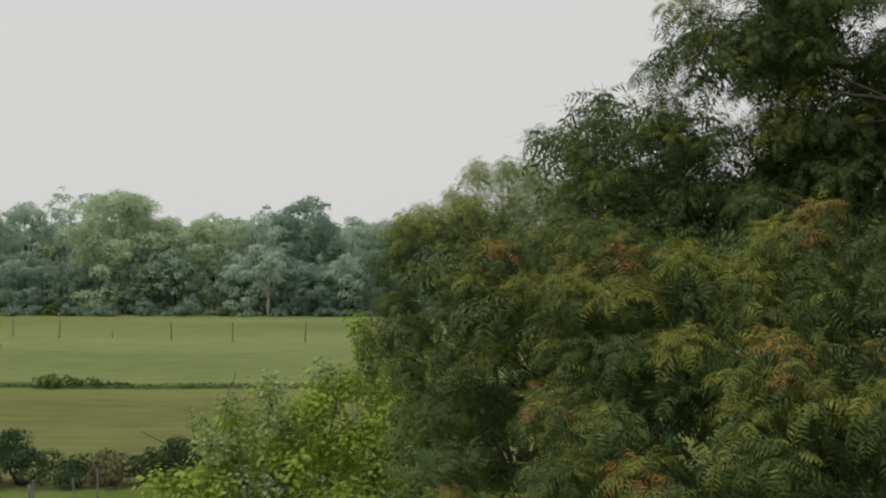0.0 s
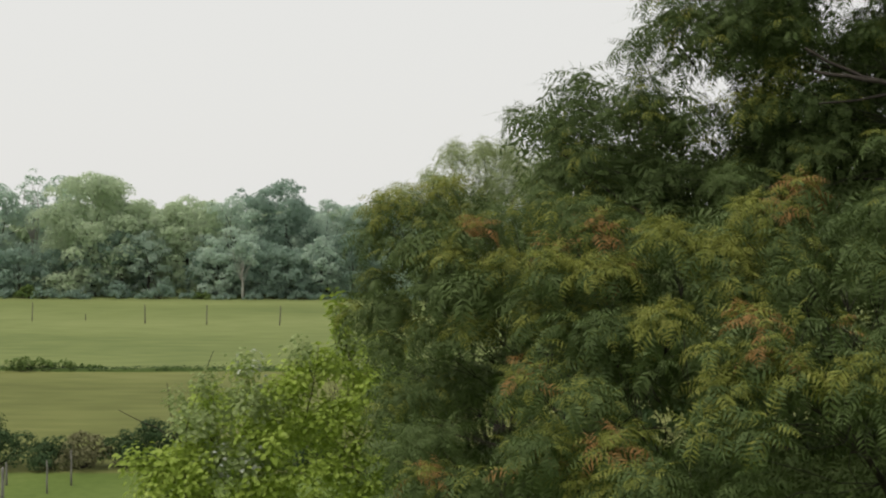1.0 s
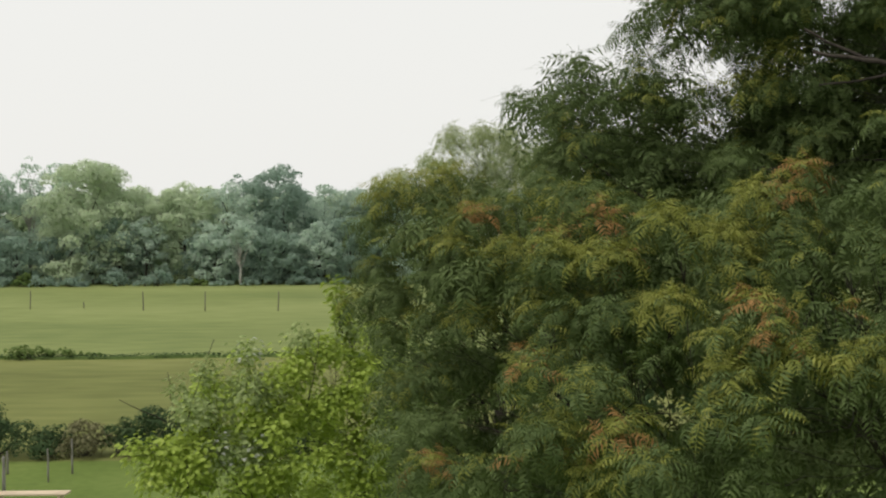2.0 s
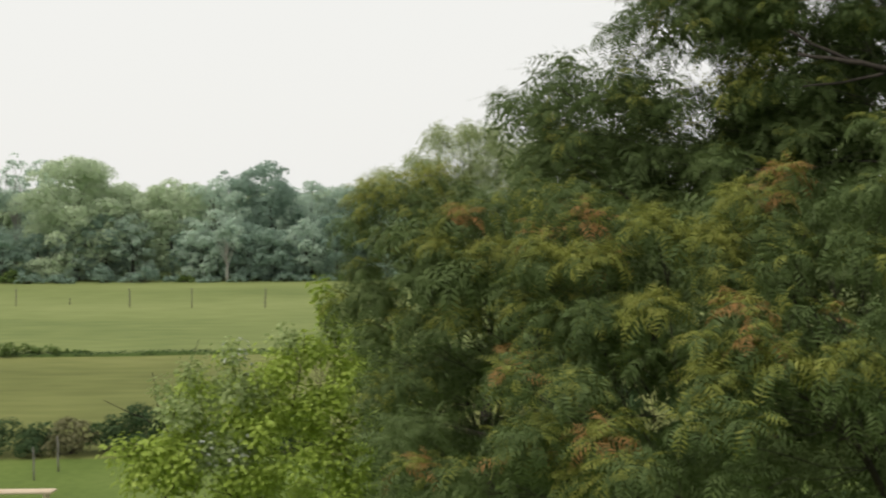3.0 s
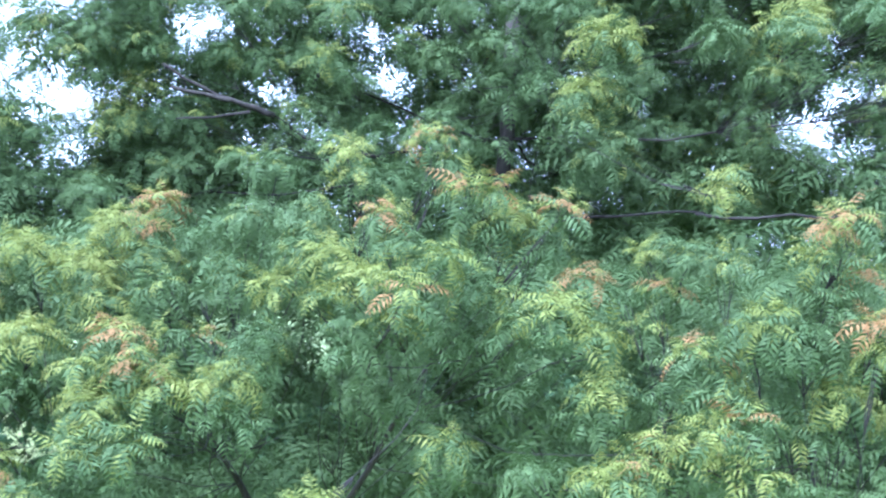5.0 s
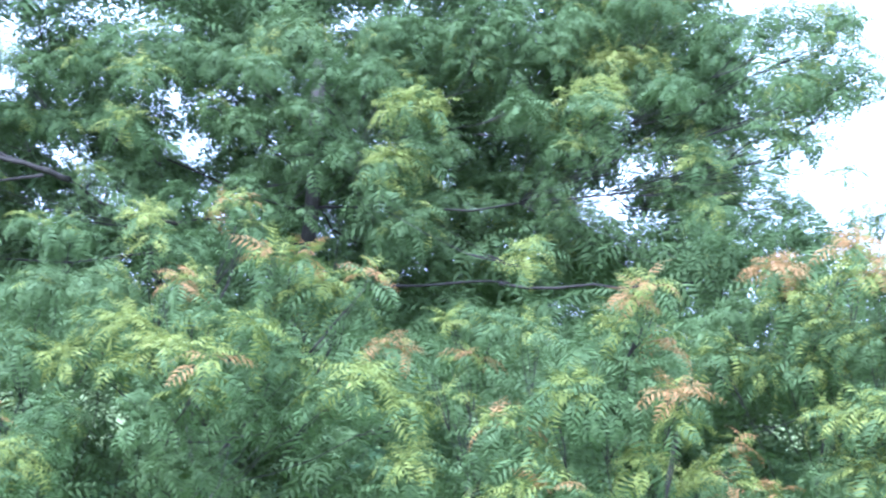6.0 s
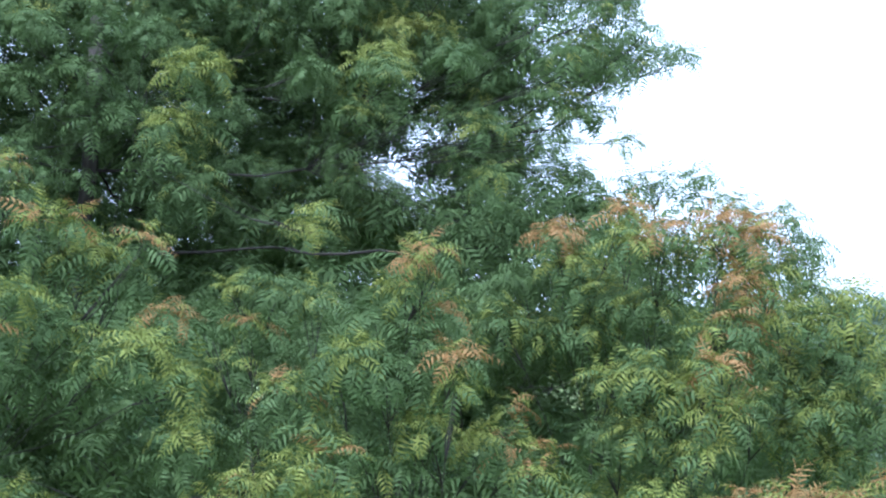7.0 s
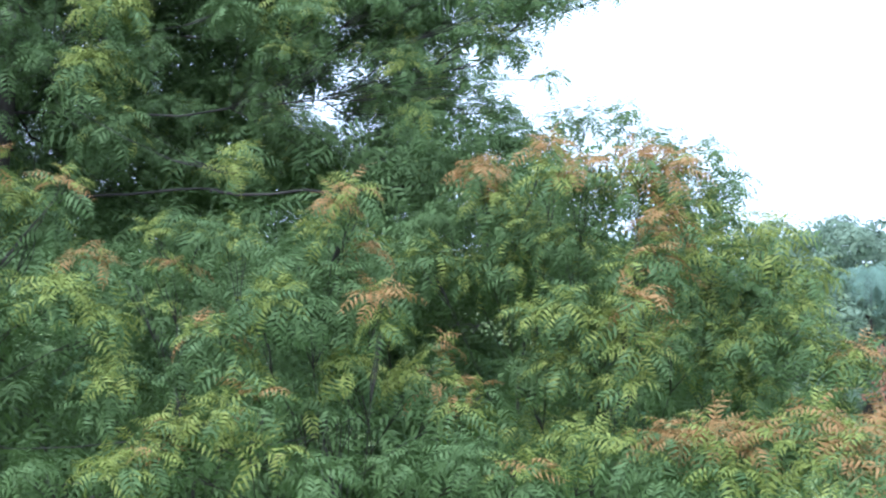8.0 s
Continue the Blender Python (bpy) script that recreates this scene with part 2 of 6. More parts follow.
def bough(tree, x, y, z, r, kind="g"):
    """A rounded bough of the crown: shoots over its upper shell, fewer within."""
    rng = tree.rng
    tree.boughs.append((Vector((x, y, z)), -r if kind == 'i' else r))  # inner boughs are marked by a negative size
    for i in range(max(3, round((2.1 if kind == 'i' else tree.thick * 1.1) * (r / 0.16) ** 2))):
        u = Vector((rng.gauss(0, 1), rng.gauss(0, 1), rng.gauss(0, 1))).normalized()
        if u.z < -0.2:
            u.z *= -0.7
        at = Vector((x, y, z + 0.03)) + Vector((u.x, u.y, u.z * 0.85)) * (max(r - 0.07, r * 0.55) if tree is not mid and tree is not right and tree is not amber else r * 0.72) * rng.uniform(0.45, 1.0)
        axis = (u * 0.6 + Vector((0, 0, 0.8)) + Vector((rng.gauss(0, 0.35), rng.gauss(0, 0.35), 0))).normalized()
        m = Matrix.Translation(at) @ axis.to_track_quat("Z", "X").to_matrix().to_4x4() @ pose(0, 0, 0, 0, 0, rng.uniform(0, 360))
        m = m @ Matrix.Scale((rng.uniform(0.9, 1.15) if tree is tall else rng.uniform(0.64, 0.9)) if kind == 'i' else tree.scale * rng.uniform(0.66, 0.98), 4)
        k = kind
        if tree.leafage == "neem" and kind in "yra" and u.z < 0.15 and rng.random() < (0.2 if tree is amber else 0.55):
            k = "g"
        if tree.leafage == "neem" and kind == "g" and rng.random() < (0.2 if tree is mid else 0.5 if tree is amber else 0.1):
            k = "y"
        if k == "g" and tree is tall:
            k = "t"
        tree.shoots.append((at, (tree.leafage, k, rng.randrange(4)), m))


def grow(tree, limbs, nearest=300):
    """Trunk, limbs and twigs up to the boughs, then the leaves: single shoots on the side of the house, the rest as one crown."""
    rng = tree.rng
    top = thing(tree.name, tree.foot, tree.label, tree.category, "trees by the house")
    bm = bmesh.new()
    pts, rad = stem(tree.foot - Vector((0, 0, 0.1)), tree.fork, tree.girth, tree.girth * 0.5, rng, 0.05, 10)
    rad[0] *= 1.5
    rad[1] *= 1.12
    tube(bm, pts, rad, 14)
    part("trunk", finish("trunk", bm, bark), top)
    centres = [c for c, r in tree.boughs]
    nodes = [centres[int(i * len(centres) / limbs)].copy() for i in range(limbs)]
    for turn in range(6):
        near = [min(range(limbs), key=lambda j: (c - nodes[j]).length) for c in centres]
        for j in range(limbs):
            own = [c for c, n in zip(centres, near) if n == j]
            if own:
                nodes[j] = sum(own, Vector()) / len(own)
    twigs = bmesh.new()
    for j in range(limbs):
        end = nodes[j].lerp(tree.fork, 0.12) - Vector((0, 0, 0.12))
        low = tree.foot.lerp(tree.fork, rng.uniform(0.86, 1.0) if tree is tall else rng.uniform(0.66, 0.95))
        bm = bmesh.new()
        pts, rad = stem(low, end, tree.girth * (0.11 if tree is tall else 0.24), tree.girth * 0.05, rng, 0.2 if tree is tall else 0.1)
        tube(bm, pts, rad, 8)
        part("limb", finish("limb", bm, bark), top)
        for (c, r), n in zip(tree.boughs, near):
            if n == j and (r > 0 or rng.random() < 0.15):
                r = abs(r)
                p = pts[rng.randrange(4, 8)]
                tp, tr = stem(p, c, tree.girth * 0.017, 0.002, rng, 0.12, 5)
                tube(twigs, tp, tr, 5)
                for k in range(3):
                    tip = c + Vector((rng.uniform(-1, 1), rng.uniform(-1, 1), rng.uniform(-0.4, 0.5))) * r * 0.6
                    tp2, tr2 = stem(tp[4], tip, 0.004, 0.0015, rng, 0.1, 3)
                    tube(twigs, tp2, tr2, 4)
    tagged(part("branchwork", finish("branchwork", twigs, bark), top), kind="stuff")
    tree.shoots.sort(key=lambda s: s[0].x ** 2 + s[0].y ** 2)
    if tree.leafage == "shrub":  # broad leaves stand singly
        nearest = 18
        for at, key, m in tree.shoots[:nearest]:
            for me in LEAF_MESH[key]:
                ob = new("leaf", me)
                ob.parent = top
                ob.matrix_basis = Matrix.Translation(-tree.foot) @ m
    for at, key, m in tree.shoots[:nearest] if tree.leafage != "shrub" else ():
        ob = new("leaf_spray", SPRAY_MESH[key])
        ob.parent = top
        ob.matrix_basis = Matrix.Translation(-tree.foot) @ m
    rest, skin = [], SPRAYS[tree.shoots[0][1]][2]
    slots = []
    for at, key, m in tree.shoots[nearest:]:
        vs, ss, skin = SPRAYS[key]
        rest.append(turned(vs, m))
        slots.append(ss)
    if rest:
        tagged(part("crown", quads("crown", np.concatenate(rest), np.concatenate(slots), skin), top), kind="stuff")
    return top


# ---- far foliage: crowns of many small leaf tufts on uneven lumps ----
def tufts(rng, lumps, per_area, size):
    """Bent leaf tufts over the outsides of rounded lumps (x, y, z, rx, rz)."""
    out = []
    for x, y, z, rx, rz in lumps:
        n = max(12, int(per_area * rx * (rx + rz)))
        u = rng.normal(size=(n, 3))
        u /= np.linalg.norm(u, axis=1)[:, None]
        u[:, 2] = np.where(u[:, 2] < -0.35, -u[:, 2], u[:, 2])
        deep = rng.uniform(0.72, 1.08, n)[:, None]
        c = np.array([x, y, z]) + u * np.array([rx, rx, rz]) * deep
        face = u + rng.normal(scale=0.22, size=(n, 3))
        face /= np.linalg.norm(face, axis=1)[:, None]
        a = np.cross(face, rng.normal(size=(n, 3)))
        a /= np.linalg.norm(a, axis=1)[:, None]
        b = np.cross(face, a)
        s = (size * rng.uniform(0.55, 1.3, n))[:, None]
        out.append(np.stack([c - a * s, c + b * s * 0.45 + face * s * 0.2, c + a * s, c - b * s * 0.45 + face * s * 0.15], 1))
    return np.concatenate(out)


def far_tree(name, x, y, high, wide, tone, seed, label, category="tree", group="trees beyond the field", low=0.03, size=0.24, thin=1.0, skin=None, lean=0.0, z0=0.0):
    """A tree with a trunk, limbs and a lumpy, ragged crown."""
    rng, r2 = np.random.default_rng(seed), random.Random(seed)
    top = thing(name, (x, y, z0), label, category, group)
    lumps = []
    count = int(26 + wide * 6.5)
    for i in range(count):
        k = r2.random() ** 0.8
        z = high * (low + (0.93 - low) * k)
        reach = wide * 0.5 * math.sin(math.pi * min(1, 0.28 + 0.58 * k)) ** 0.55
        a, d = r2.uniform(0, math.tau), reach * r2.uniform(0.35, 1.0)
        rr = wide * r2.uniform(0.07, 0.17)
        lumps.append((x + math.cos(a) * d + lean * k, y + math.sin(a) * d, z0 + z - rr * 0.4, rr, rr * r2.uniform(0.6, 0.95)))
    lumps.append((x + lean, y, z0 + high - wide * 0.11, wide * 0.16, wide * 0.11))
    bm = bmesh.new()
    pts, rad = stem((x, y, z0 - 0.1), (x + lean * 0.6, y, z0 + high * 0.6), 0.022 * high, 0.009 * high, r2, 0.04)
    tube(bm, pts, rad, 8)
    part("trunk", finish("trunk", bm, skin or bark), top)
    bm = bmesh.new()
    for lump in lumps[:: max(1, count // 9)]:
        lp, lr = stem(pts[r2.randrange(3, 7)], lump[:3], 0.007 * high, 0.02, r2, 0.1, 5)
        tube(bm, lp, lr, 5)
    tagged(part("branchwork", finish("branchwork", bm, skin or bark), top), kind="stuff")
    vs = tufts(rng, lumps, 26 * thin * (0.3 / size) ** 2, size)
    tagged(part("crown", quads("crown", vs, np.zeros(len(vs)), [far_tones[tone]]), top), kind="stuff")
    return top


def bush(name, x, y, high, wide, tone, seed, label, group="", size=0.1, category="bush", deep=None, z0=0.0):
    rng, r2 = np.random.default_rng(seed), random.Random(seed)
    top = thing(name, (x, y, z0), label, category, group)
    lumps = []
    for i in range(int(10 + 5 * wide)):
        a, d = r2.uniform(0, math.tau), r2.random() ** 0.5
        rr = min(wide, high * 1.4) * r2.uniform(0.13, 0.24)
        h = high * (1 - 0.55 * d * d) * r2.uniform(0.45, 1.0)
        lumps.append((x + math.cos(a) * d * wide * 0.42, y + math.sin(a) * d * (deep or wide) * 0.42, z0 + max(h - rr * 0.7, rr * 0.35), rr, rr * 0.85))
    bm = bmesh.new()
    for lump in lumps[::2]:
        sp, sr = stem((x + r2.uniform(-0.1, 0.1), y, z0 - 0.05), lump[:3], 0.02 * high + 0.005, 0.006, r2, 0.12, 5)
        tube(bm, sp, sr, 5)
    tagged(part("branchwork", finish("branchwork", bm, bark), top), kind="stuff")
    vs = tufts(rng, lumps, 30 * (0.3 / size) ** 2 * 0.7, size)
    tagged(part("leafage", quads("leafage", vs, np.zeros(len(vs)), [far_tones[tone]]), top), kind="stuff")
    return top


# ---- ground: one sheet to the horizon, gently uneven ----
FALL = -0.042  # east of the gardens the land falls away


def build_ground():
    me = bpy.data.meshes.new("ground")
    xs = np.concatenate([-np.geomspace(4500, 160, 8), np.linspace(-140, 140, 57), np.geomspace(160, 4500, 8)])
    ys = np.concatenate([-np.geomspace(4500, 60, 8), np.linspace(-50, 40, 19), np.linspace(41.4, 70.6, 12), np.linspace(75, 145, 15), np.geomspace(160, 4500, 8)])
    gx, gy = np.meshgrid(xs, ys)
    n = len(xs)
    faces = [(j * n + i, j * n + i + 1, (j + 1) * n + i + 1, (j + 1) * n + i) for j in range(len(ys) - 1) for i in range(n - 1)]
    me.from_pydata(np.stack([gx, gy, FALL * np.maximum(gx - 30, 0)], -1).reshape(-1, 3).tolist(), [], faces)
    for m in (grass, stubble, lawn):
        me.materials.append(m)
    for p in me.polygons:  # the near meadow, the olive pasture up to the bank, the field beyond it
        y = p.center.y
        p.material_index = 0 if y > 70.6 or p.center.x > 30 else 1 if y > 41.4 else 2
    return tagged(new("ground", me), "flat green and olive grass fields", "field", kind="structure")


build_ground()

# ---- the trees beside the house ----
tall = Tree("neem_tree", "neem", (5.4, 8.4, 0), (5.1, 7.9, 10.4), 0.105, "tall neem tree with dense dark drooping feathery crown", "tree", 11, 2.8, 0.93)
mid = Tree("neem_tree", "neem", (3.1, 7.6, 0), (3.1, 7.4, 6.6), 0.17, "spreading neem tree with reddish young shoot tips", "tree", 12, 6.4, 0.79)
right = Tree("neem_tree", "neem", (4.75, 5.0, 0), (4.7, 4.9, 6.6), 0.13, "low neem tree with red-brown new leaves on top", "tree", 13, 6.4, 0.79)
amber = Tree("neem_tree", "neem", (6.3, 4.1, 0), (6.2, 4.0, 6.5), 0.14, "neem tree with amber and orange new leaves over green", "tree", 14, 6.4, 0.82)
greytop = Tree("neem_tree", "neem", (8.6, 5.2, 0), (8.5, 5.1, 7.6), 0.12, "slim neem tree behind with grey-green open top", "tree", 15, 2.2)
shrub = Tree("shrub", "shrub", (-1.2, 12.2, 0), (-1.2, 12.1, 4.6), 0.10, "tall light-green broad-leaved shrub with bare twigs", "shrub", 16, 4.6)
pale = Tree("feathery_tree", "pale", (0.8, 17.6, 0), (0.75, 17.5, 6.2), 0.16, "pale grey-green feathery tree behind the neem", "tree", 17, 2.0)
edge = Tree("shrub", "shrub", (-6.4, 13.2, 0), (-6.3, 13.1, 6.0), 0.07, "slender broad-leaved shrub reaching into the field view", "shrub", 18, 4.0)

bough(tall, 0.63, 9.95, 9.31, 0.15)
bough(tall, 1.04, 9.90, 9.47, 0.19)
bough(tall, 0.93, 9.93, 9.17, 0.30)
bough(tall, 1.51, 9.80, 9.82, 0.19)
bough(tall, 1.16, 9.92, 8.96, 0.35)
bough(tall, 1.65, 9.81, 9.55, 0.22)
bough(tall, 1.92, 9.70, 9.99, 0.35)
bough(tall, 1.45, 9.86, 9.28, 0.35)
bough(tall, 1.79, 9.83, 8.78, 0.35)
bough(tall, 2.37, 9.60, 9.97, 0.42)
bough(tall, 2.22, 9.56, 10.41, 0.42)
bough(tall, 2.78, 9.51, 9.87, 0.42)
bough(tall, 2.56, 9.63, 9.31, 0.39, 'y')
bough(tall, 1.96, 9.78, 9.23, 0.26)
bough(tall, 2.29, 9.73, 8.78, 0.35)
bough(tall, 2.78, 9.60, 8.95, 0.37)
bough(tall, 1.75, 9.68, 10.29, 0.28)
bough(tall, 1.35, 9.91, 8.64, 0.37)
bough(tall, 0.93, 9.95, 8.78, 0.32)
bough(tall, 2.63, 9.59, 9.57, 0.28, 'y')
bough(tall, 2.93, 9.52, 9.39, 0.32)
bough(tall, 3.00, 9.37, 10.29, 0.37)
bough(tall, 2.11, 9.67, 9.89, 0.32)
bough(tall, 3.18, 9.46, 9.12, 0.32)
bough(tall, 2.70, 9.40, 10.59, 0.42)
bough(tall, 2.19, 9.76, 8.37, 0.37)
bough(tall, 1.71, 9.85, 8.37, 0.37)
bough(tall, 3.22, 9.37, 9.85, 0.37)
bough(tall, 2.25, 9.61, 10.14, 0.30)
bough(tall, 2.57, 9.51, 10.25, 0.39)
bough(tall, 3.35, 9.27, 10.22, 0.28)
bough(tall, 3.58, 9.24, 9.83, 0.26)
bough(tall, 3.87, 9.04, 10.29, 0.49)
bough(tall, 3.95, 9.08, 9.92, 0.30)
bough(tall, 4.02, 9.10, 9.49, 0.26)
bough(tall, 4.27, 8.84, 10.40, 0.44)
bough(tall, 4.80, 8.58, 10.33, 0.46)
bough(tall, 5.12, 8.46, 9.99, 0.39)
bough(tall, 5.22, 8.31, 10.43, 0.46)
bough(tall, 5.04, 8.58, 9.53, 0.28)
bough(tall, 5.76, 7.96, 10.36, 0.44)
bough(tall, 5.09, 6.69, 9.78, 0.32, 'y')
bough(tall, 5.00, 6.81, 9.41, 0.30, 'y')
bough(tall, 5.13, 6.75, 9.04, 0.28)
bough(tall, 4.95, 6.87, 9.24, 0.24)
bough(tall, 6.33, 7.52, 10.36, 0.44)
bough(tall, 6.23, 7.73, 9.69, 0.37)
bough(tall, 6.65, 7.32, 9.96, 0.37)
bough(tall, 6.36, 6.19, 9.97, 0.31, 'y')
bough(tall, 6.75, 7.12, 10.44, 0.44)
bough(tall, 7.21, 6.67, 10.38, 0.44, 'y')
bough(tall, 7.52, 6.38, 10.16, 0.44)
bough(tall, 7.60, 6.38, 9.73, 0.37)
bough(tall, 7.80, 6.21, 9.29, 0.35)
bough(tall, 7.70, 6.10, 10.36, 0.42)
bough(tall, 7.02, 7.01, 9.78, 0.35)
bough(tall, 6.80, 7.27, 9.47, 0.28)
bough(tall, 6.51, 7.55, 9.24, 0.28)
bough(tall, 6.30, 7.73, 9.28, 0.32)
bough(tall, 5.10, 5.49, 8.77, 0.19, 'y')
bough(tall, 7.09, 7.04, 8.89, 0.28)
bough(tall, 7.50, 6.60, 8.87, 0.26)
bough(tall, 6.97, 5.68, 8.78, 0.25)
bough(tall, 6.57, 7.53, 8.78, 0.28)
bough(tall, 6.26, 7.80, 8.78, 0.28)
bough(tall, 5.60, 8.12, 10.13, 0.32)
bough(tall, 4.52, 8.73, 10.32, 0.37)
bough(tall, 4.36, 8.96, 9.28, 0.32)
bough(tall, 3.79, 9.23, 9.17, 0.32)
bough(tall, 3.07, 9.48, 9.32, 0.28)
bough(tall, 2.54, 9.64, 9.33, 0.28)
bough(tall, 2.27, 9.66, 9.71, 0.26)
bough(tall, 2.96, 9.54, 9.00, 0.32)
bough(tall, 7.78, 6.12, 9.92, 0.46)
bough(tall, 7.98, 5.81, 10.10, 0.32)
bough(tall, 7.78, 6.22, 9.37, 0.35)
bough(tall, 8.04, 5.89, 9.29, 0.21)
bough(tall, 8.25, 5.50, 9.79, 0.17)
bough(tall, 8.35, 5.39, 9.56, 0.13)
bough(tall, 8.43, 5.09, 10.25, 0.19)
bough(tall, 8.09, 5.67, 10.05, 0.28)
bough(tall, 8.52, 4.94, 10.22, 0.12)
bough(tall, 8.21, 5.67, 9.22, 0.17)
bough(tall, 7.46, 6.45, 10.18, 0.42)
bough(tall, 7.74, 5.98, 10.58, 0.42)
bough(tall, 6.83, 6.98, 10.64, 0.51)
bough(tall, 5.84, 7.85, 10.57, 0.51)
bough(tall, 8.13, 5.43, 10.62, 0.42)
bough(tall, 6.34, 7.43, 10.65, 0.46)
bough(tall, 7.26, 6.47, 10.82, 0.46)
bough(tall, 5.14, 8.33, 10.55, 0.46)
bough(tall, 5.49, 8.23, 9.94, 0.35)
bough(tall, 5.25, 8.33, 10.23, 0.37)
bough(tall, 1.93, 10.24, 9.76, 0.20)
bough(tall, 2.22, 10.23, 9.38, 0.20)
bough(tall, 2.34, 10.16, 9.73, 0.19)
bough(tall, 2.09, 10.27, 9.08, 0.19)
bough(tall, 1.83, 10.32, 9.18, 0.22)
bough(tall, 1.72, 10.25, 9.98, 0.19)
bough(tall, 2.51, 10.15, 9.49, 0.22)
bough(tall, 2.25, 10.25, 8.89, 0.22)
bough(tall, 2.02, 10.30, 8.70, 0.22)
bough(tall, 8.29, 5.29, 10.32, 0.19)
bough(tall, 8.24, 5.44, 10.05, 0.19)
bough(tall, 8.14, 5.54, 10.23, 0.23)
bough(tall, 8.11, 5.72, 9.74, 0.19)
bough(tall, 8.38, 5.21, 10.14, 0.12)
bough(tall, 5.88, 8.56, 9.11, 0.29)
bough(tall, 5.97, 8.51, 8.77, 0.31)
bough(tall, 5.82, 8.62, 8.62, 0.29)
bough(tall, 5.48, 8.83, 8.86, 0.24)
bough(tall, 6.16, 8.37, 8.78, 0.29)
bough(tall, 5.64, 8.60, 10.05, 0.34)
bough(tall, 5.10, 8.97, 9.80, 0.24)
bough(tall, 6.79, 7.81, 9.51, 0.34)
bough(tall, 7.20, 7.43, 9.51, 0.29)
bough(tall, 6.32, 8.21, 9.41, 0.29)
bough(tall, 6.99, 7.67, 9.13, 0.29)
bough(tall, 7.85, 6.80, 9.14, 0.24)
bough(tall, 8.07, 6.53, 9.14, 0.29)
bough(tall, 8.14, 6.38, 9.59, 0.29)
bough(tall, 4.25, 9.41, 9.77, 0.24)
bough(tall, 5.62, 8.38, 8.81, 0.21)
bough(tall, 7.48, 6.76, 9.12, 0.14)
bough(tall, 4.93, 7.69, 9.56, 0.19)
bough(tall, 5.09, 7.66, 8.63, 0.21)
bough(tall, 7.68, 5.73, 9.08, 0.20)
bough(tall, 7.60, 5.84, 8.99, 0.20)
bough(tall, 7.81, 5.56, 9.02, 0.16)
bough(tall, 7.49, 5.98, 8.99, 0.20)
bough(tall, 7.85, 5.48, 9.28, 0.14)
bough(tall, 7.68, 5.69, 9.43, 0.20)
bough(tall, 7.57, 5.80, 9.60, 0.25)
bough(tall, 7.41, 6.08, 9.03, 0.20)
bough(tall, 7.78, 5.54, 9.48, 0.13)
bough(tall, 5.10, 7.80, 9.73, 0.31)
bough(tall, 5.27, 7.70, 9.65, 0.24)
bough(tall, 7.07, 6.13, 9.37, 0.17)
bough(tall, 7.22, 5.99, 9.08, 0.24)
bough(tall, 6.79, 6.47, 9.08, 0.17)
bough(tall, 7.38, 5.81, 8.84, 0.26)
bough(tall, 6.56, 6.70, 9.16, 0.20)
bough(tall, 4.35, 8.20, 9.97, 0.17)
bough(tall, 4.00, 8.43, 9.66, 0.17)
bough(tall, 5.00, 7.91, 9.43, 0.17)
bough(tall, 7.10, 6.65, 9.68, 0.17)
bough(tall, 7.31, 6.42, 9.70, 0.17)
bough(tall, 7.06, 6.78, 8.95, 0.16)
bough(tall, 7.40, 6.37, 9.37, 0.13)
bough(tall, 6.96, 6.86, 9.24, 0.16)
bough(tall, 7.24, 6.59, 8.87, 0.18)
bough(tall, 6.83, 7.03, 8.74, 0.20)
bough(tall, 5.82, 7.69, 10.24, 0.20)
bough(tall, 4.45, 8.61, 9.92, 0.20)
bough(tall, 4.15, 8.79, 9.73, 0.16)
bough(tall, 6.12, 7.64, 8.95, 0.18)
bough(tall, 4.34, 8.08, 9.19, 0.21)
bough(tall, 4.68, 7.89, 9.16, 0.21)
bough(tall, 4.08, 8.21, 9.24, 0.18)
bough(tall, 4.90, 7.76, 9.10, 0.19)
bough(tall, 4.52, 7.97, 9.35, 0.18)
bough(tall, 5.37, 7.46, 8.93, 0.18)
bough(tall, 5.57, 7.31, 8.98, 0.18)
bough(tall, 6.35, 6.61, 9.31, 0.17)
bough(tall, 3.74, 8.38, 9.19, 0.18)

bough(mid, -0.42, 8.63, 8.52, 0.20, 'y')
bough(mid, -0.24, 8.64, 8.59, 0.15, 'y')
bough(mid, -0.50, 8.62, 8.32, 0.19)
bough(mid, -0.29, 8.43, 8.22, 0.21)
bough(mid, -0.45, 8.61, 8.02, 0.19)
bough(mid, 0.02, 8.64, 8.66, 0.19, 'y')
bough(mid, -0.10, 8.54, 8.44, 0.20)
bough(mid, -0.62, 8.59, 7.79, 0.17)
bough(mid, -0.38, 8.41, 7.85, 0.23)
bough(mid, 0.20, 8.03, 8.38, 0.19, 'r')
bough(mid, 0.01, 8.03, 8.19, 0.22, 'y')
bough(mid, 0.47, 8.12, 8.45, 0.21)
bough(mid, 0.70, 7.80, 8.23, 0.20, 'r')
bough(mid, 0.92, 7.98, 8.34, 0.18, 'r')
bough(mid, 0.37, 7.82, 8.15, 0.20, 'y')
bough(mid, 0.62, 7.70, 8.06, 0.18, 'y')
bough(mid, 1.00, 8.17, 8.51, 0.18)
bough(mid, 0.71, 8.30, 8.57, 0.18)
bough(mid, 0.26, 8.53, 8.54, 0.16)
bough(mid, 0.19, 7.80, 7.73, 0.21, 'y')
bough(mid, -0.06, 8.02, 7.99, 0.23)
bough(mid, -0.08, 7.99, 7.68, 0.22)
bough(mid, 0.23, 7.92, 7.99, 0.21)
bough(mid, 0.55, 7.38, 7.82, 0.18, 'y')
bough(mid, 0.85, 7.26, 7.86, 0.21)
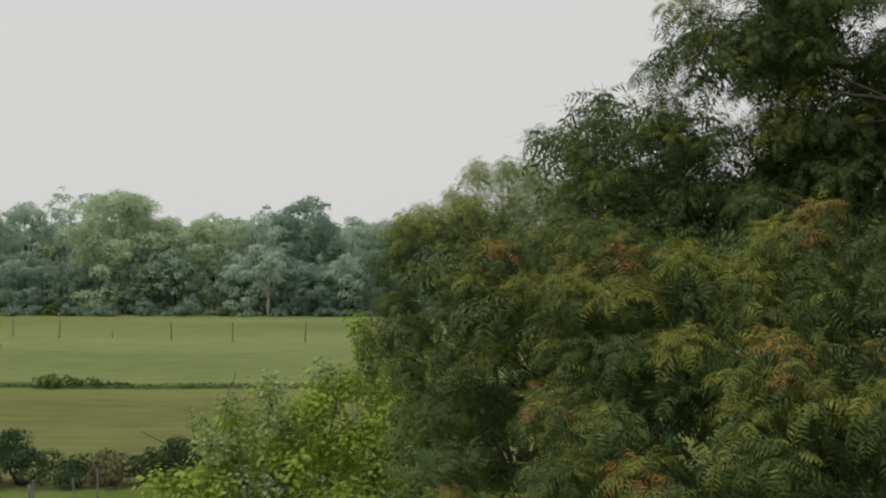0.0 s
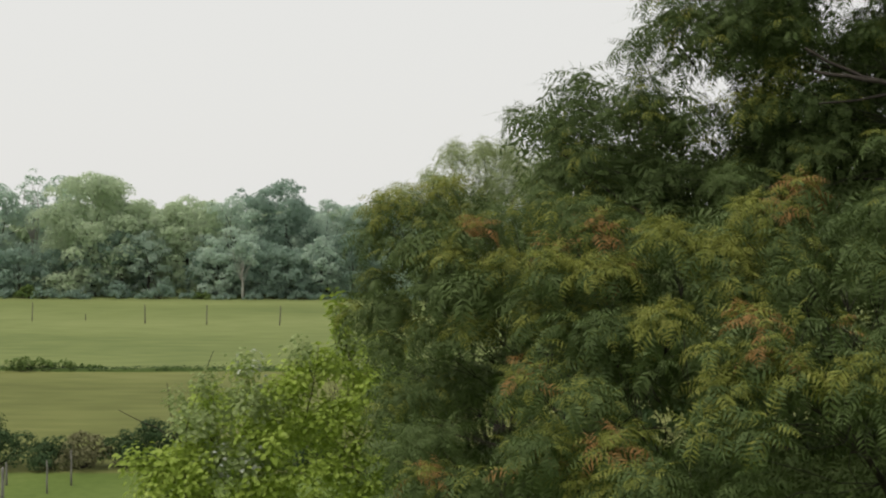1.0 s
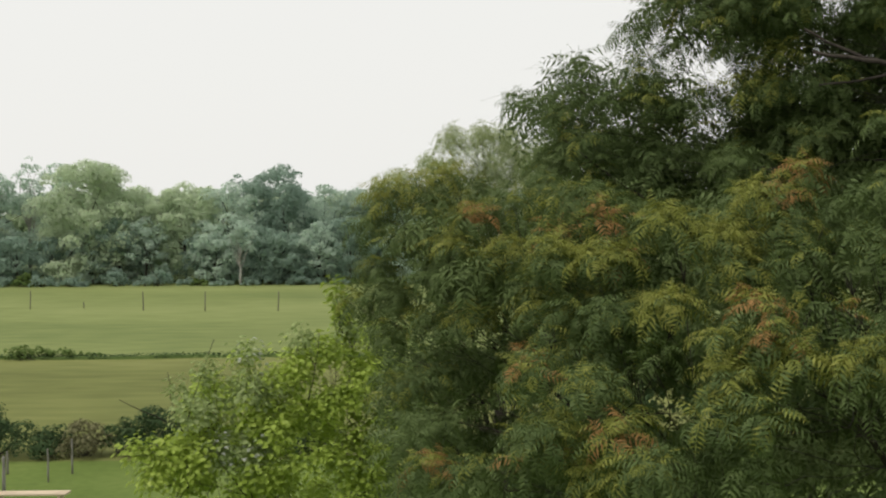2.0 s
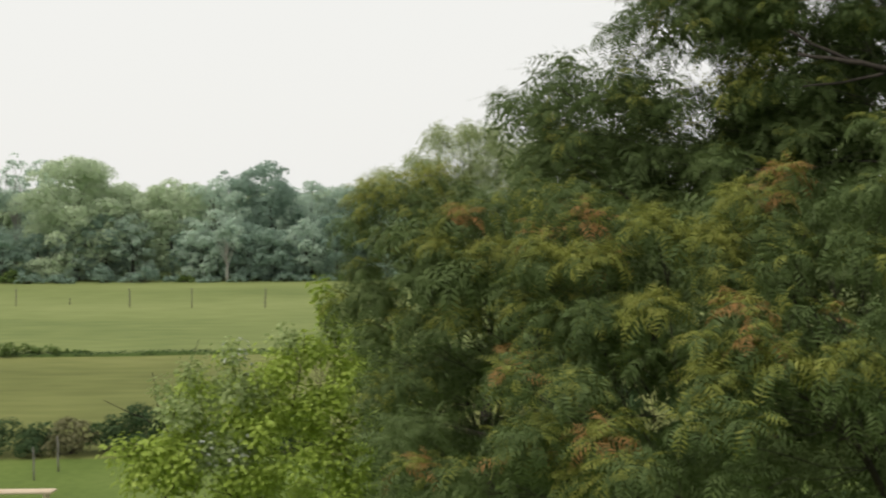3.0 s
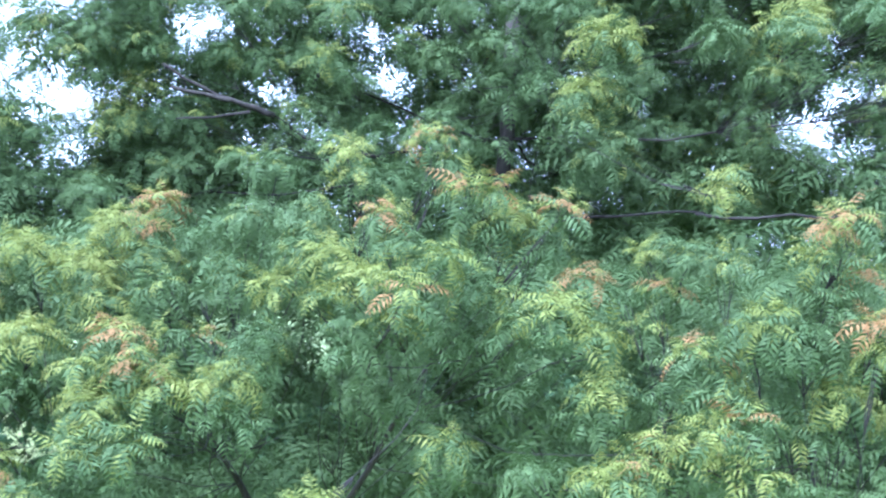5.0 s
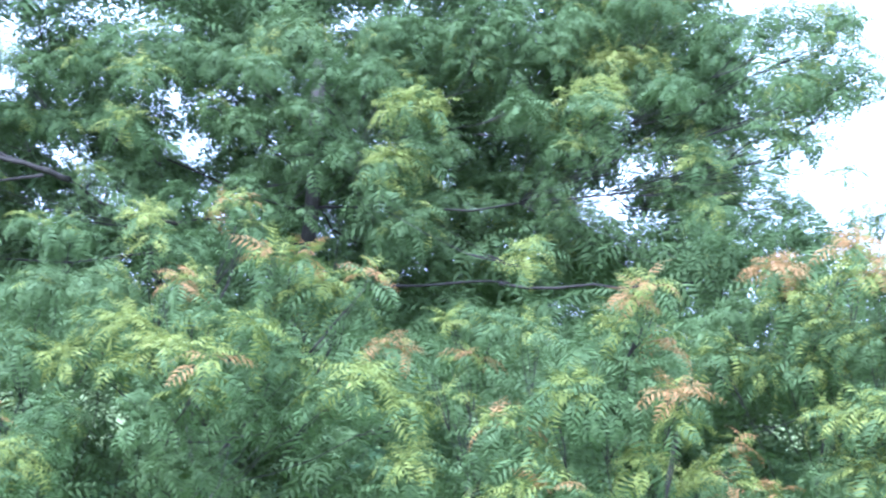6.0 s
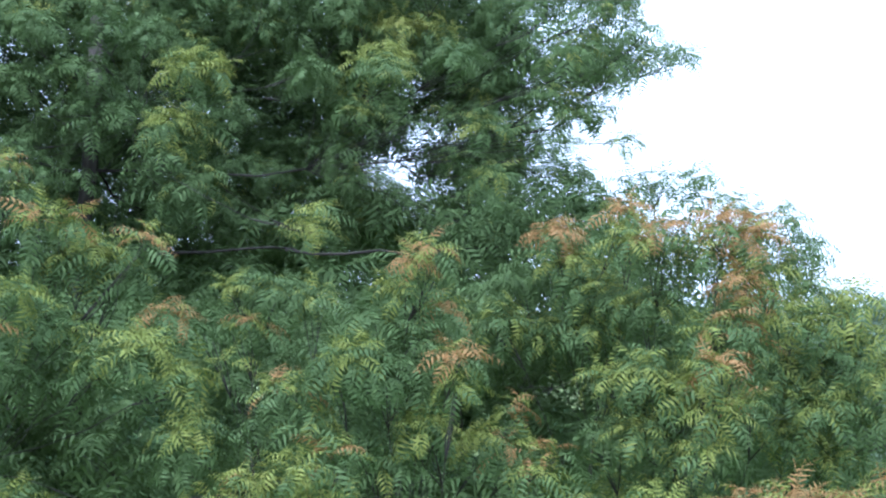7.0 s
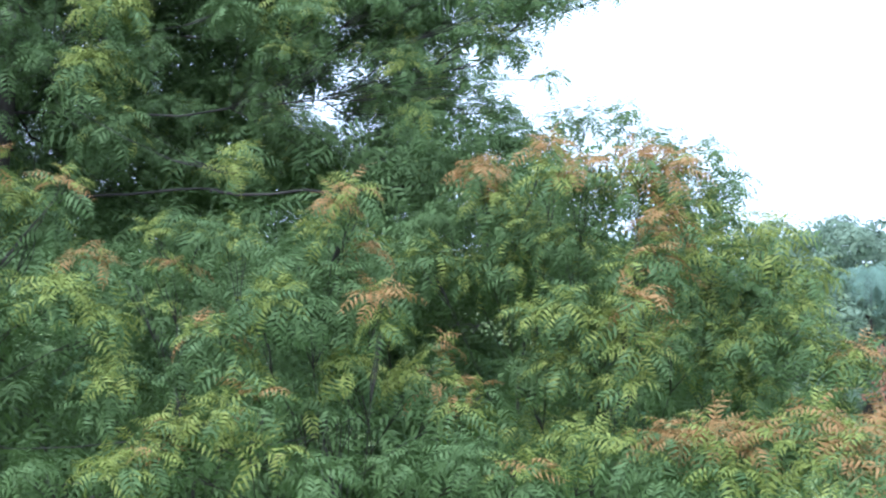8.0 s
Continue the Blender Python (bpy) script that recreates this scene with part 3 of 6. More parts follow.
bough(mid, 1.01, 7.25, 8.11, 0.21, 'r')
bough(mid, 0.49, 7.50, 7.92, 0.17)
bough(mid, 0.74, 7.48, 8.02, 0.17)
bough(mid, 0.48, 7.16, 7.55, 0.14, 'r')
bough(mid, 0.71, 6.94, 7.62, 0.18)
bough(mid, 0.46, 7.03, 7.37, 0.15)
bough(mid, 0.96, 6.71, 7.66, 0.19)
bough(mid, 0.81, 6.71, 7.49, 0.16)
bough(mid, 1.03, 6.93, 7.89, 0.19)
bough(mid, -0.10, 6.48, 7.05, 0.16, 'r')
bough(mid, 0.14, 6.37, 7.03, 0.17)
bough(mid, 0.49, 6.17, 7.16, 0.17, 'r')
bough(mid, 0.72, 6.03, 7.11, 0.17, 'y')
bough(mid, 0.60, 6.49, 7.27, 0.16, 'y')
bough(mid, 0.40, 6.49, 7.20, 0.14)
bough(mid, -0.14, 7.31, 7.12, 0.18)
bough(mid, -0.29, 7.94, 7.29, 0.22)
bough(mid, -0.03, 7.95, 7.33, 0.19)
bough(mid, -0.37, 8.28, 7.56, 0.20)
bough(mid, -0.26, 6.89, 7.11, 0.15)
bough(mid, 0.85, 5.82, 7.15, 0.14, 'y')
bough(mid, 1.23, 6.82, 7.33, 0.18)
bough(mid, 0.98, 6.44, 7.28, 0.15)
bough(mid, 0.07, 7.32, 7.19, 0.15)
bough(mid, 0.77, 7.33, 8.47, 0.21)
bough(mid, 0.88, 7.21, 8.37, 0.19, 'r')
bough(mid, 0.62, 7.14, 8.15, 0.23, 'y')
bough(mid, 0.90, 6.90, 8.14, 0.23, 'y')
bough(mid, 1.28, 6.94, 8.33, 0.22, 'y')
bough(mid, 1.54, 6.78, 8.25, 0.22, 'y')
bough(mid, 0.66, 6.91, 7.82, 0.20)
bough(mid, 0.90, 6.68, 7.85, 0.20)
bough(mid, 1.18, 6.43, 7.90, 0.19, 'y')
bough(mid, 1.48, 5.94, 7.92, 0.21, 'r')
bough(mid, 1.31, 5.87, 7.79, 0.17, 'y')
bough(mid, 1.75, 5.97, 7.93, 0.15, 'y')
bough(mid, 1.90, 5.71, 7.97, 0.16, 'y')
bough(mid, 2.00, 5.55, 7.83, 0.14)
bough(mid, 1.83, 5.49, 7.72, 0.13, 'y')
bough(mid, 1.31, 5.74, 7.63, 0.15, 'y')
bough(mid, 0.42, 6.30, 7.59, 0.13, 'r')
bough(mid, 0.73, 6.15, 7.52, 0.20)
bough(mid, 0.80, 5.90, 7.32, 0.16, 'r')
bough(mid, 0.48, 6.04, 7.28, 0.20)
bough(mid, 0.97, 5.64, 7.21, 0.22)
bough(mid, 1.23, 5.63, 7.45, 0.15)
bough(mid, 1.37, 5.54, 7.21, 0.15)
bough(mid, 1.05, 6.22, 7.64, 0.18)
bough(mid, 1.69, 5.97, 7.74, 0.16)
bough(mid, 1.99, 6.86, 8.60, 0.17, 'r')
bough(mid, 1.74, 6.93, 8.49, 0.18, 'y')
bough(mid, 2.02, 6.21, 8.11, 0.14, 'r')
bough(mid, 1.91, 6.46, 8.15, 0.16)
bough(mid, 1.79, 5.71, 7.08, 0.18)
bough(mid, 1.98, 4.69, 7.28, 0.12, 'y')
bough(mid, 3.08, 4.05, 7.38, 0.15, 'y')
bough(mid, 3.31, 4.02, 7.53, 0.13, 'y')
bough(mid, 3.39, 3.84, 7.63, 0.11, 'y')
bough(mid, 2.22, 6.03, 7.26, 0.15)
bough(mid, 3.26, 5.17, 8.51, 0.22, 'y')
bough(mid, 3.11, 5.26, 8.52, 0.17)
bough(mid, 3.42, 5.06, 8.41, 0.17)
bough(mid, 3.10, 5.03, 8.69, 0.06, 'r')
bough(mid, 3.04, 5.18, 8.69, 0.06, 'r')
bough(mid, 3.39, 4.84, 8.60, 0.06, 'r')
bough(mid, 2.79, 4.99, 8.33, 0.14, 'y')
bough(mid, 2.57, 5.32, 8.22, 0.17, 'y')
bough(mid, 3.02, 5.08, 8.19, 0.19)
bough(mid, 2.59, 4.98, 8.20, 0.09, 'r')
bough(mid, 2.64, 5.16, 8.03, 0.14, 'y')
bough(mid, 2.51, 5.34, 8.02, 0.14)
bough(mid, 3.24, 4.69, 8.09, 0.19, 'y')
bough(mid, 3.10, 4.77, 8.01, 0.15)
bough(mid, 3.38, 4.57, 7.97, 0.14, 'y')
bough(mid, 3.47, 4.78, 8.26, 0.11, 'a')
bough(mid, 3.34, 6.03, 8.98, 0.15, 'r')
bough(mid, 3.37, 6.03, 8.82, 0.16)
bough(mid, 2.90, 6.27, 8.91, 0.16, 'y')
bough(mid, 2.96, 6.13, 8.77, 0.18)
bough(mid, 2.65, 6.71, 8.83, 0.21)
bough(mid, 2.40, 6.49, 8.53, 0.23)
bough(mid, 2.68, 6.27, 8.54, 0.22)
bough(mid, 2.90, 5.83, 8.55, 0.16, 'r')
bough(mid, 2.90, 5.61, 8.40, 0.16)
bough(mid, 3.15, 6.15, 8.75, 0.17)
bough(mid, 1.90, 6.87, 8.47, 0.19, 'r')
bough(mid, 1.93, 6.75, 8.31, 0.20)
bough(mid, 1.65, 6.72, 8.09, 0.22, 'y')
bough(mid, 1.96, 6.53, 8.10, 0.22)
bough(mid, 2.19, 6.35, 8.25, 0.22)
bough(mid, 2.39, 6.06, 8.15, 0.19, 'y')
bough(mid, 2.63, 5.85, 8.34, 0.17, 'y')
bough(mid, 2.49, 5.69, 8.11, 0.16, 'y')
bough(mid, 2.54, 6.11, 8.33, 0.17)
bough(mid, 1.48, 5.70, 7.79, 0.17, 'r')
bough(mid, 1.34, 5.71, 7.61, 0.16, 'y')
bough(mid, 1.64, 5.64, 7.70, 0.19, 'y')
bough(mid, 1.96, 5.54, 7.72, 0.19, 'y')
bough(mid, 1.92, 6.00, 7.91, 0.15, 'r')
bough(mid, 2.20, 5.79, 7.91, 0.18)
bough(mid, 1.84, 5.44, 7.53, 0.19)
bough(mid, 1.41, 5.46, 7.48, 0.18)
bough(mid, 2.06, 5.36, 7.53, 0.14, 'y')
bough(mid, 2.51, 5.32, 7.87, 0.14)
bough(mid, 2.88, 5.14, 7.94, 0.15)
bough(mid, 3.07, 5.02, 7.92, 0.14)
bough(mid, 2.73, 5.63, 7.61, 0.15)
bough(mid, 2.87, 5.06, 7.41, 0.16)
bough(mid, 2.42, 5.51, 7.40, 0.15)
bough(mid, 2.93, 5.53, 7.64, 0.15)

bough(right, 4.34, 5.01, 8.33, 0.19)
bough(right, 4.51, 4.85, 8.30, 0.15)
bough(right, 4.25, 5.21, 8.36, 0.12, 'y')
bough(right, 4.08, 5.21, 8.13, 0.15)
bough(right, 4.22, 5.10, 8.16, 0.15, 'r')
bough(right, 4.13, 3.83, 8.51, 0.06, 'r')
bough(right, 4.19, 3.76, 8.54, 0.05, 'r')
bough(right, 4.19, 3.91, 8.35, 0.16, 'y')
bough(right, 4.08, 4.02, 8.22, 0.16)
bough(right, 4.36, 3.87, 8.25, 0.12, 'r')
bough(right, 4.14, 3.81, 8.14, 0.14)
bough(right, 3.98, 3.80, 7.97, 0.22)
bough(right, 3.79, 4.00, 8.00, 0.15)
bough(right, 3.88, 3.92, 8.08, 0.13, 'y')
bough(right, 4.12, 3.52, 8.09, 0.10, 'a')
bough(right, 4.10, 3.52, 7.96, 0.10, 'y')
bough(right, 3.71, 4.19, 7.92, 0.13, 'r')
bough(right, 3.75, 4.14, 7.80, 0.13)
bough(right, 3.68, 4.49, 7.96, 0.14, 'y')
bough(right, 3.74, 4.40, 7.70, 0.14)
bough(right, 4.00, 4.04, 7.74, 0.19)
bough(right, 4.14, 3.75, 7.75, 0.16, 'y')
bough(right, 3.64, 3.81, 7.65, 0.10, 'r')
bough(right, 4.08, 3.77, 7.55, 0.14)
bough(right, 4.05, 3.95, 7.57, 0.12)
bough(right, 4.73, 3.68, 7.78, 0.11, 'r')
bough(right, 4.57, 3.53, 7.61, 0.15, 'r')
bough(right, 4.59, 3.34, 7.63, 0.07, 'r')
bough(right, 4.52, 3.39, 7.50, 0.13, 'y')
bough(right, 4.45, 3.67, 7.64, 0.14, 'y')
bough(right, 3.99, 3.36, 7.36, 0.15)
bough(right, 4.10, 3.07, 7.40, 0.16)
bough(right, 4.24, 2.85, 7.34, 0.15, 'r')
bough(right, 3.70, 3.51, 7.35, 0.13)
bough(right, 3.86, 4.28, 7.62, 0.11)
bough(right, 3.42, 4.53, 7.72, 0.16, 'y')
bough(right, 3.39, 4.52, 7.58, 0.13)
bough(right, 2.94, 4.43, 7.40, 0.15)
bough(right, 3.27, 4.07, 7.46, 0.14, 'r')
bough(right, 3.42, 3.96, 7.49, 0.11, 'y')
bough(right, 3.51, 3.89, 7.49, 0.11, 'y')
bough(right, 3.62, 3.77, 7.44, 0.12, 'y')
bough(right, 3.19, 4.12, 7.36, 0.14)

bough(amber, 5.53, 4.02, 8.66, 0.16, 'a')
bough(amber, 5.57, 3.97, 8.48, 0.18, 'y')
bough(amber, 5.63, 3.88, 8.37, 0.18)
bough(amber, 5.48, 3.55, 8.78, 0.12, 'a')
bough(amber, 5.43, 3.45, 8.61, 0.15, 'y')
bough(amber, 5.52, 3.32, 8.64, 0.15, 'a')
bough(amber, 5.65, 3.29, 8.53, 0.17)
bough(amber, 5.59, 2.99, 8.71, 0.15, 'a')
bough(amber, 5.56, 3.04, 8.54, 0.15, 'y')
bough(amber, 5.65, 2.87, 8.60, 0.19, 'a')
bough(amber, 5.78, 2.85, 8.47, 0.15, 'y')
bough(amber, 5.92, 2.78, 8.56, 0.14)
bough(amber, 5.36, 2.78, 8.38, 0.14, 'a')
bough(amber, 5.23, 2.80, 8.23, 0.11, 'a')
bough(amber, 5.25, 2.75, 8.12, 0.11, 'a')
bough(amber, 5.19, 2.87, 8.17, 0.12, 'y')
bough(amber, 5.63, 2.69, 8.23, 0.14, 'y')
bough(amber, 5.87, 2.66, 8.38, 0.10)
bough(amber, 5.85, 2.44, 8.33, 0.12, 'y')
bough(amber, 5.82, 2.52, 8.20, 0.14, 'y')
bough(amber, 5.91, 2.29, 8.13, 0.08, 'y')
bough(amber, 5.81, 2.50, 8.05, 0.17)
bough(amber, 5.88, 2.34, 7.97, 0.15, 'y')
bough(amber, 4.93, 3.09, 7.99, 0.20)
bough(amber, 4.91, 3.30, 7.95, 0.12, 'y')
bough(amber, 5.00, 2.95, 7.88, 0.14)
bough(amber, 4.99, 2.79, 7.97, 0.10, 'y')
bough(amber, 4.99, 2.75, 7.81, 0.12, 'y')
bough(amber, 4.96, 2.76, 7.64, 0.11, 'y')
bough(amber, 4.94, 2.68, 8.03, 0.09, 'a')
bough(amber, 5.26, 2.70, 7.84, 0.13, 'r')
bough(amber, 4.99, 3.13, 7.69, 0.21)
bough(amber, 4.98, 3.32, 7.66, 0.17)
bough(amber, 5.77, 2.53, 7.78, 0.26)
bough(amber, 5.88, 2.28, 7.74, 0.18)
bough(amber, 5.67, 2.72, 7.65, 0.18)
bough(amber, 5.84, 2.56, 7.52, 0.21)
bough(amber, 5.82, 2.12, 7.66, 0.14, 'y')
bough(amber, 5.86, 2.02, 7.73, 0.10, 'a')
bough(amber, 5.77, 2.15, 7.47, 0.14)
bough(amber, 5.43, 4.31, 8.18, 0.19)
bough(amber, 5.62, 4.22, 8.10, 0.20)
bough(amber, 5.61, 3.89, 8.14, 0.19)
bough(amber, 5.55, 3.45, 8.27, 0.21)
bough(amber, 5.55, 4.32, 8.40, 0.17)
bough(amber, 5.62, 3.71, 8.30, 0.19)
bough(amber, 5.52, 4.14, 7.82, 0.19)
bough(amber, 5.65, 2.84, 8.02, 0.18)
bough(amber, 5.66, 2.78, 7.86, 0.15)
bough(amber, 5.82, 2.70, 7.96, 0.18)
bough(amber, 5.09, 3.43, 7.35, 0.17)
bough(amber, 5.19, 3.10, 7.43, 0.16)
bough(amber, 4.57, 2.55, 7.41, 0.12, 'y')
bough(amber, 4.66, 2.39, 7.46, 0.15, 'a')
bough(amber, 4.67, 2.17, 7.50, 0.14, 'a')
bough(amber, 4.65, 1.98, 7.51, 0.14, 'a')
bough(amber, 4.68, 1.88, 7.49, 0.11, 'y')
bough(amber, 4.74, 1.79, 7.56, 0.14, 'a')
bough(amber, 4.69, 1.59, 7.50, 0.15, 'a')
bough(amber, 4.62, 1.72, 7.43, 0.13, 'y')
bough(amber, 4.69, 1.53, 7.42, 0.15, 'a')
bough(amber, 4.64, 2.82, 7.39, 0.15)
bough(amber, 4.56, 2.09, 7.37, 0.14, 'y')
bough(amber, 4.54, 2.35, 7.31, 0.14)
bough(amber, 4.63, 1.93, 7.33, 0.14, 'y')
bough(amber, 4.91, 1.60, 7.56, 0.14, 'a')

bough(greytop, 8.12, 4.88, 9.19, 0.11)
bough(greytop, 8.25, 4.66, 9.21, 0.11)
bough(greytop, 7.99, 5.10, 9.17, 0.13)
bough(greytop, 8.38, 4.44, 9.02, 0.11)
bough(greytop, 8.58, 4.07, 8.87, 0.13)
bough(greytop, 8.06, 4.99, 9.08, 0.18)
bough(greytop, 8.24, 4.70, 9.04, 0.20)
bough(greytop, 8.47, 4.29, 8.87, 0.20)
bough(greytop, 8.64, 3.96, 8.66, 0.18)
bough(greytop, 7.85, 5.32, 9.03, 0.18)

bough(shrub, -2.72, 10.94, 6.23, 0.27)
bough(shrub, -2.26, 11.11, 6.56, 0.32, 'p')
bough(shrub, -1.81, 11.21, 6.72, 0.37, 'p')
bough(shrub, -2.17, 11.18, 6.93, 0.21, 'p')
bough(shrub, -1.41, 11.30, 6.91, 0.35)
bough(shrub, -1.09, 11.36, 7.11, 0.27)
bough(shrub, -1.50, 11.21, 6.40, 0.45)
bough(shrub, -0.94, 11.29, 6.54, 0.45)
bough(shrub, -0.67, 11.26, 6.28, 0.43)
bough(shrub, -1.09, 11.19, 6.08, 0.48)
bough(shrub, -1.91, 11.10, 6.16, 0.43, 'w')
bough(shrub, -0.36, 11.41, 7.15, 0.29, 'p')
bough(shrub, -0.28, 11.38, 6.83, 0.32)
bough(shrub, -0.41, 11.31, 6.47, 0.32)
bough(shrub, -1.30, 11.35, 7.22, 0.20, 'p')
bough(shrub, -0.88, 11.40, 7.29, 0.20, 'p')
bough(shrub, -2.30, 11.03, 6.18, 0.43)
bough(shrub, -2.42, 11.11, 6.79, 0.16, 'p')
bough(shrub, -1.82, 11.27, 7.08, 0.19, 'w')
bough(shrub, -0.67, 11.37, 6.89, 0.37)
bough(shrub, -1.65, 11.09, 5.95, 0.43)
bough(shrub, -0.78, 11.16, 5.83, 0.43)
bough(shrub, -2.49, 10.94, 6.00, 0.37)
bough(shrub, -0.26, 11.23, 6.02, 0.37)
bough(shrub, -0.67, 11.41, 7.26, 0.21)
bough(shrub, -1.01, 11.43, 7.71, 0.07)
bough(shrub, -0.96, 11.42, 7.58, 0.10)
bough(shrub, -0.91, 11.42, 7.45, 0.13)

bough(pale, 0.33, 16.98, 9.33, 0.47)
bough(pale, 0.84, 16.96, 9.37, 0.51)
bough(pale, 0.02, 16.99, 8.97, 0.39)
bough(pale, 0.73, 16.98, 8.82, 0.67)
bough(pale, 1.16, 16.96, 8.82, 0.59)
bough(pale, -0.53, 16.99, 8.89, 0.30)
bough(pale, 1.51, 16.92, 9.21, 0.47)
bough(pale, 0.18, 17.00, 8.50, 0.63)
bough(pale, -0.22, 17.00, 8.66, 0.47)
bough(pale, -0.85, 16.98, 8.82, 0.21)
bough(pale, 0.89, 16.97, 8.11, 0.71)
bough(pale, 0.17, 16.47, 9.42, 0.27)
bough(pale, 0.55, 16.46, 9.46, 0.31)
bough(pale, 1.01, 16.44, 9.42, 0.31)
bough(pale, -0.13, 16.49, 9.11, 0.27)
bough(pale, 0.48, 16.48, 9.04, 0.46)
bough(pale, 0.02, 16.50, 8.73, 0.38)
bough(pale, 0.93, 16.46, 9.04, 0.38)
bough(pale, 1.32, 16.44, 8.89, 0.46)
bough(pale, -0.44, 16.49, 8.69, 0.31)

bough(edge, -5.19, 12.97, 7.61, 0.19)
bough(edge, -5.14, 12.99, 7.64, 0.12)
bough(edge, -5.20, 12.94, 7.31, 0.22)
bough(edge, -5.13, 12.98, 7.33, 0.12)
bough(edge, -5.34, 12.90, 7.47, 0.39)
bough(edge, -5.48, 12.80, 7.00, 0.45)

bough(tall, 4.80, 7.61, 9.90, 0.26)
bough(tall, 4.88, 7.51, 10.15, 0.26)
bough(tall, 4.76, 7.69, 9.61, 0.19)
bough(tall, 4.97, 7.32, 9.55, 0.21)
bough(tall, 5.20, 6.86, 9.81, 0.24)
bough(tall, 5.10, 6.88, 9.40, 0.25)
bough(tall, 5.06, 6.82, 8.99, 0.22)
bough(tall, 5.21, 6.70, 9.11, 0.18)
bough(tall, 5.13, 7.35, 10.15, 0.26)
bough(tall, 4.59, 7.93, 10.18, 0.26)
bough(tall, 4.55, 8.02, 9.80, 0.24)
bough(tall, 3.75, 8.54, 9.80, 0.24)
bough(tall, 3.58, 8.67, 9.41, 0.18)
bough(tall, 3.88, 8.42, 10.18, 0.26)
bough(tall, 5.76, 6.25, 8.76, 0.12, 'y')
bough(tall, 5.82, 6.33, 9.87, 0.25)
bough(tall, 6.03, 5.84, 9.83, 0.24)
bough(tall, 6.20, 5.35, 9.86, 0.23)
bough(tall, 6.36, 5.25, 9.45, 0.21)
bough(tall, 6.43, 5.22, 9.12, 0.19)
bough(tall, 6.04, 6.17, 9.60, 0.20)
bough(tall, 2.14, 8.98, 8.77, 0.22)
bough(tall, 3.13, 8.66, 9.00, 0.22)
bough(tall, 6.48, 4.78, 10.17, 0.23)
bough(tall, 6.62, 4.66, 9.91, 0.23)
bough(tall, 6.56, 4.84, 9.62, 0.19)
bough(tall, 6.69, 4.48, 10.16, 0.21)
bough(tall, 6.78, 4.46, 9.83, 0.16)
bough(tall, 6.84, 4.29, 10.04, 0.13)
bough(tall, 6.69, 4.66, 9.55, 0.14)
bough(tall, 6.51, 4.67, 10.34, 0.23)
bough(tall, 6.74, 4.35, 10.29, 0.17)
# the inner crown
bough(amber, 6.76, 5.37, 8.72, 0.29, 'i')
bough(amber, 6.93, 5.15, 8.72, 0.26, 'i')
bough(amber, 6.61, 5.55, 8.68, 0.26, 'i')
bough(amber, 6.56, 4.64, 8.66, 0.22, 'i')
bough(amber, 6.33, 4.26, 8.65, 0.18, 'i')
bough(amber, 6.05, 3.60, 8.69, 0.20, 'i')
bough(amber, 5.93, 3.79, 8.60, 0.20, 'i')
bough(amber, 6.20, 3.33, 8.56, 0.23, 'i')
bough(amber, 6.10, 3.10, 8.40, 0.22, 'i')
bough(amber, 6.11, 3.49, 8.40, 0.23, 'i')
bough(amber, 5.96, 3.74, 8.44, 0.23, 'i')
bough(amber, 5.95, 4.12, 8.34, 0.23, 'i')
bough(amber, 6.25, 3.02, 8.40, 0.20, 'i')
bough(amber, 5.97, 4.43, 8.41, 0.24, 'i')
bough(amber, 6.35, 2.78, 8.18, 0.20, 'i')
bough(amber, 6.30, 2.86, 7.90, 0.25, 'i')
bough(right, 5.96, 4.22, 7.83, 0.28, 'i')
bough(right, 4.86, 4.34, 7.25, 0.25, 'i')
bough(right, 5.72, 4.55, 7.87, 0.28, 'i')
bough(right, 4.66, 5.50, 7.97, 0.28, 'i')
bough(right, 5.53, 3.84, 7.29, 0.26, 'i')
bough(right, 6.21, 3.16, 7.45, 0.27, 'i')
bough(right, 3.73, 5.62, 7.49, 0.28, 'i')
bough(right, 4.16, 4.45, 7.18, 0.22, 'i')
bough(tall, 2.57, 9.82, 11.32, 0.35, 'i')
bough(tall, 3.12, 9.99, 11.55, 0.36, 'i')
bough(tall, 3.53, 9.90, 11.58, 0.37, 'i')
bough(tall, 3.78, 9.62, 11.57, 0.36, 'i')
bough(tall, 4.33, 9.77, 11.60, 0.37, 'i')
bough(tall, 4.33, 9.10, 11.49, 0.35, 'i')
bough(tall, 5.01, 9.31, 11.49, 0.37, 'i')
bough(tall, 5.50, 9.16, 11.68, 0.37, 'i')
bough(tall, 5.68, 8.96, 11.68, 0.37, 'i')
bough(tall, 5.85, 8.17, 11.49, 0.35, 'i')
bough(tall, 6.19, 8.13, 11.60, 0.36, 'i')
bough(tall, 6.99, 8.23, 11.77, 0.38, 'i')
bough(tall, 6.99, 7.58, 11.64, 0.36, 'i')
bough(tall, 7.25, 7.39, 11.65, 0.36, 'i')
bough(tall, 7.73, 7.16, 11.66, 0.37, 'i')
bough(tall, 8.11, 7.21, 11.62, 0.38, 'i')
bough(tall, 7.76, 6.38, 11.50, 0.35, 'i')
bough(tall, 2.60, 9.84, 11.02, 0.35, 'i')
bough(tall, 3.07, 10.09, 10.92, 0.36, 'i')
bough(tall, 3.33, 9.65, 10.94, 0.35, 'i')
bough(tall, 3.91, 9.93, 11.20, 0.37, 'i')
bough(tall, 4.36, 9.67, 11.25, 0.37, 'i')
bough(tall, 4.55, 9.27, 11.17, 0.36, 'i')
bough(tall, 4.96, 8.95, 10.96, 0.35, 'i')
bough(tall, 5.32, 8.87, 11.01, 0.36, 'i')
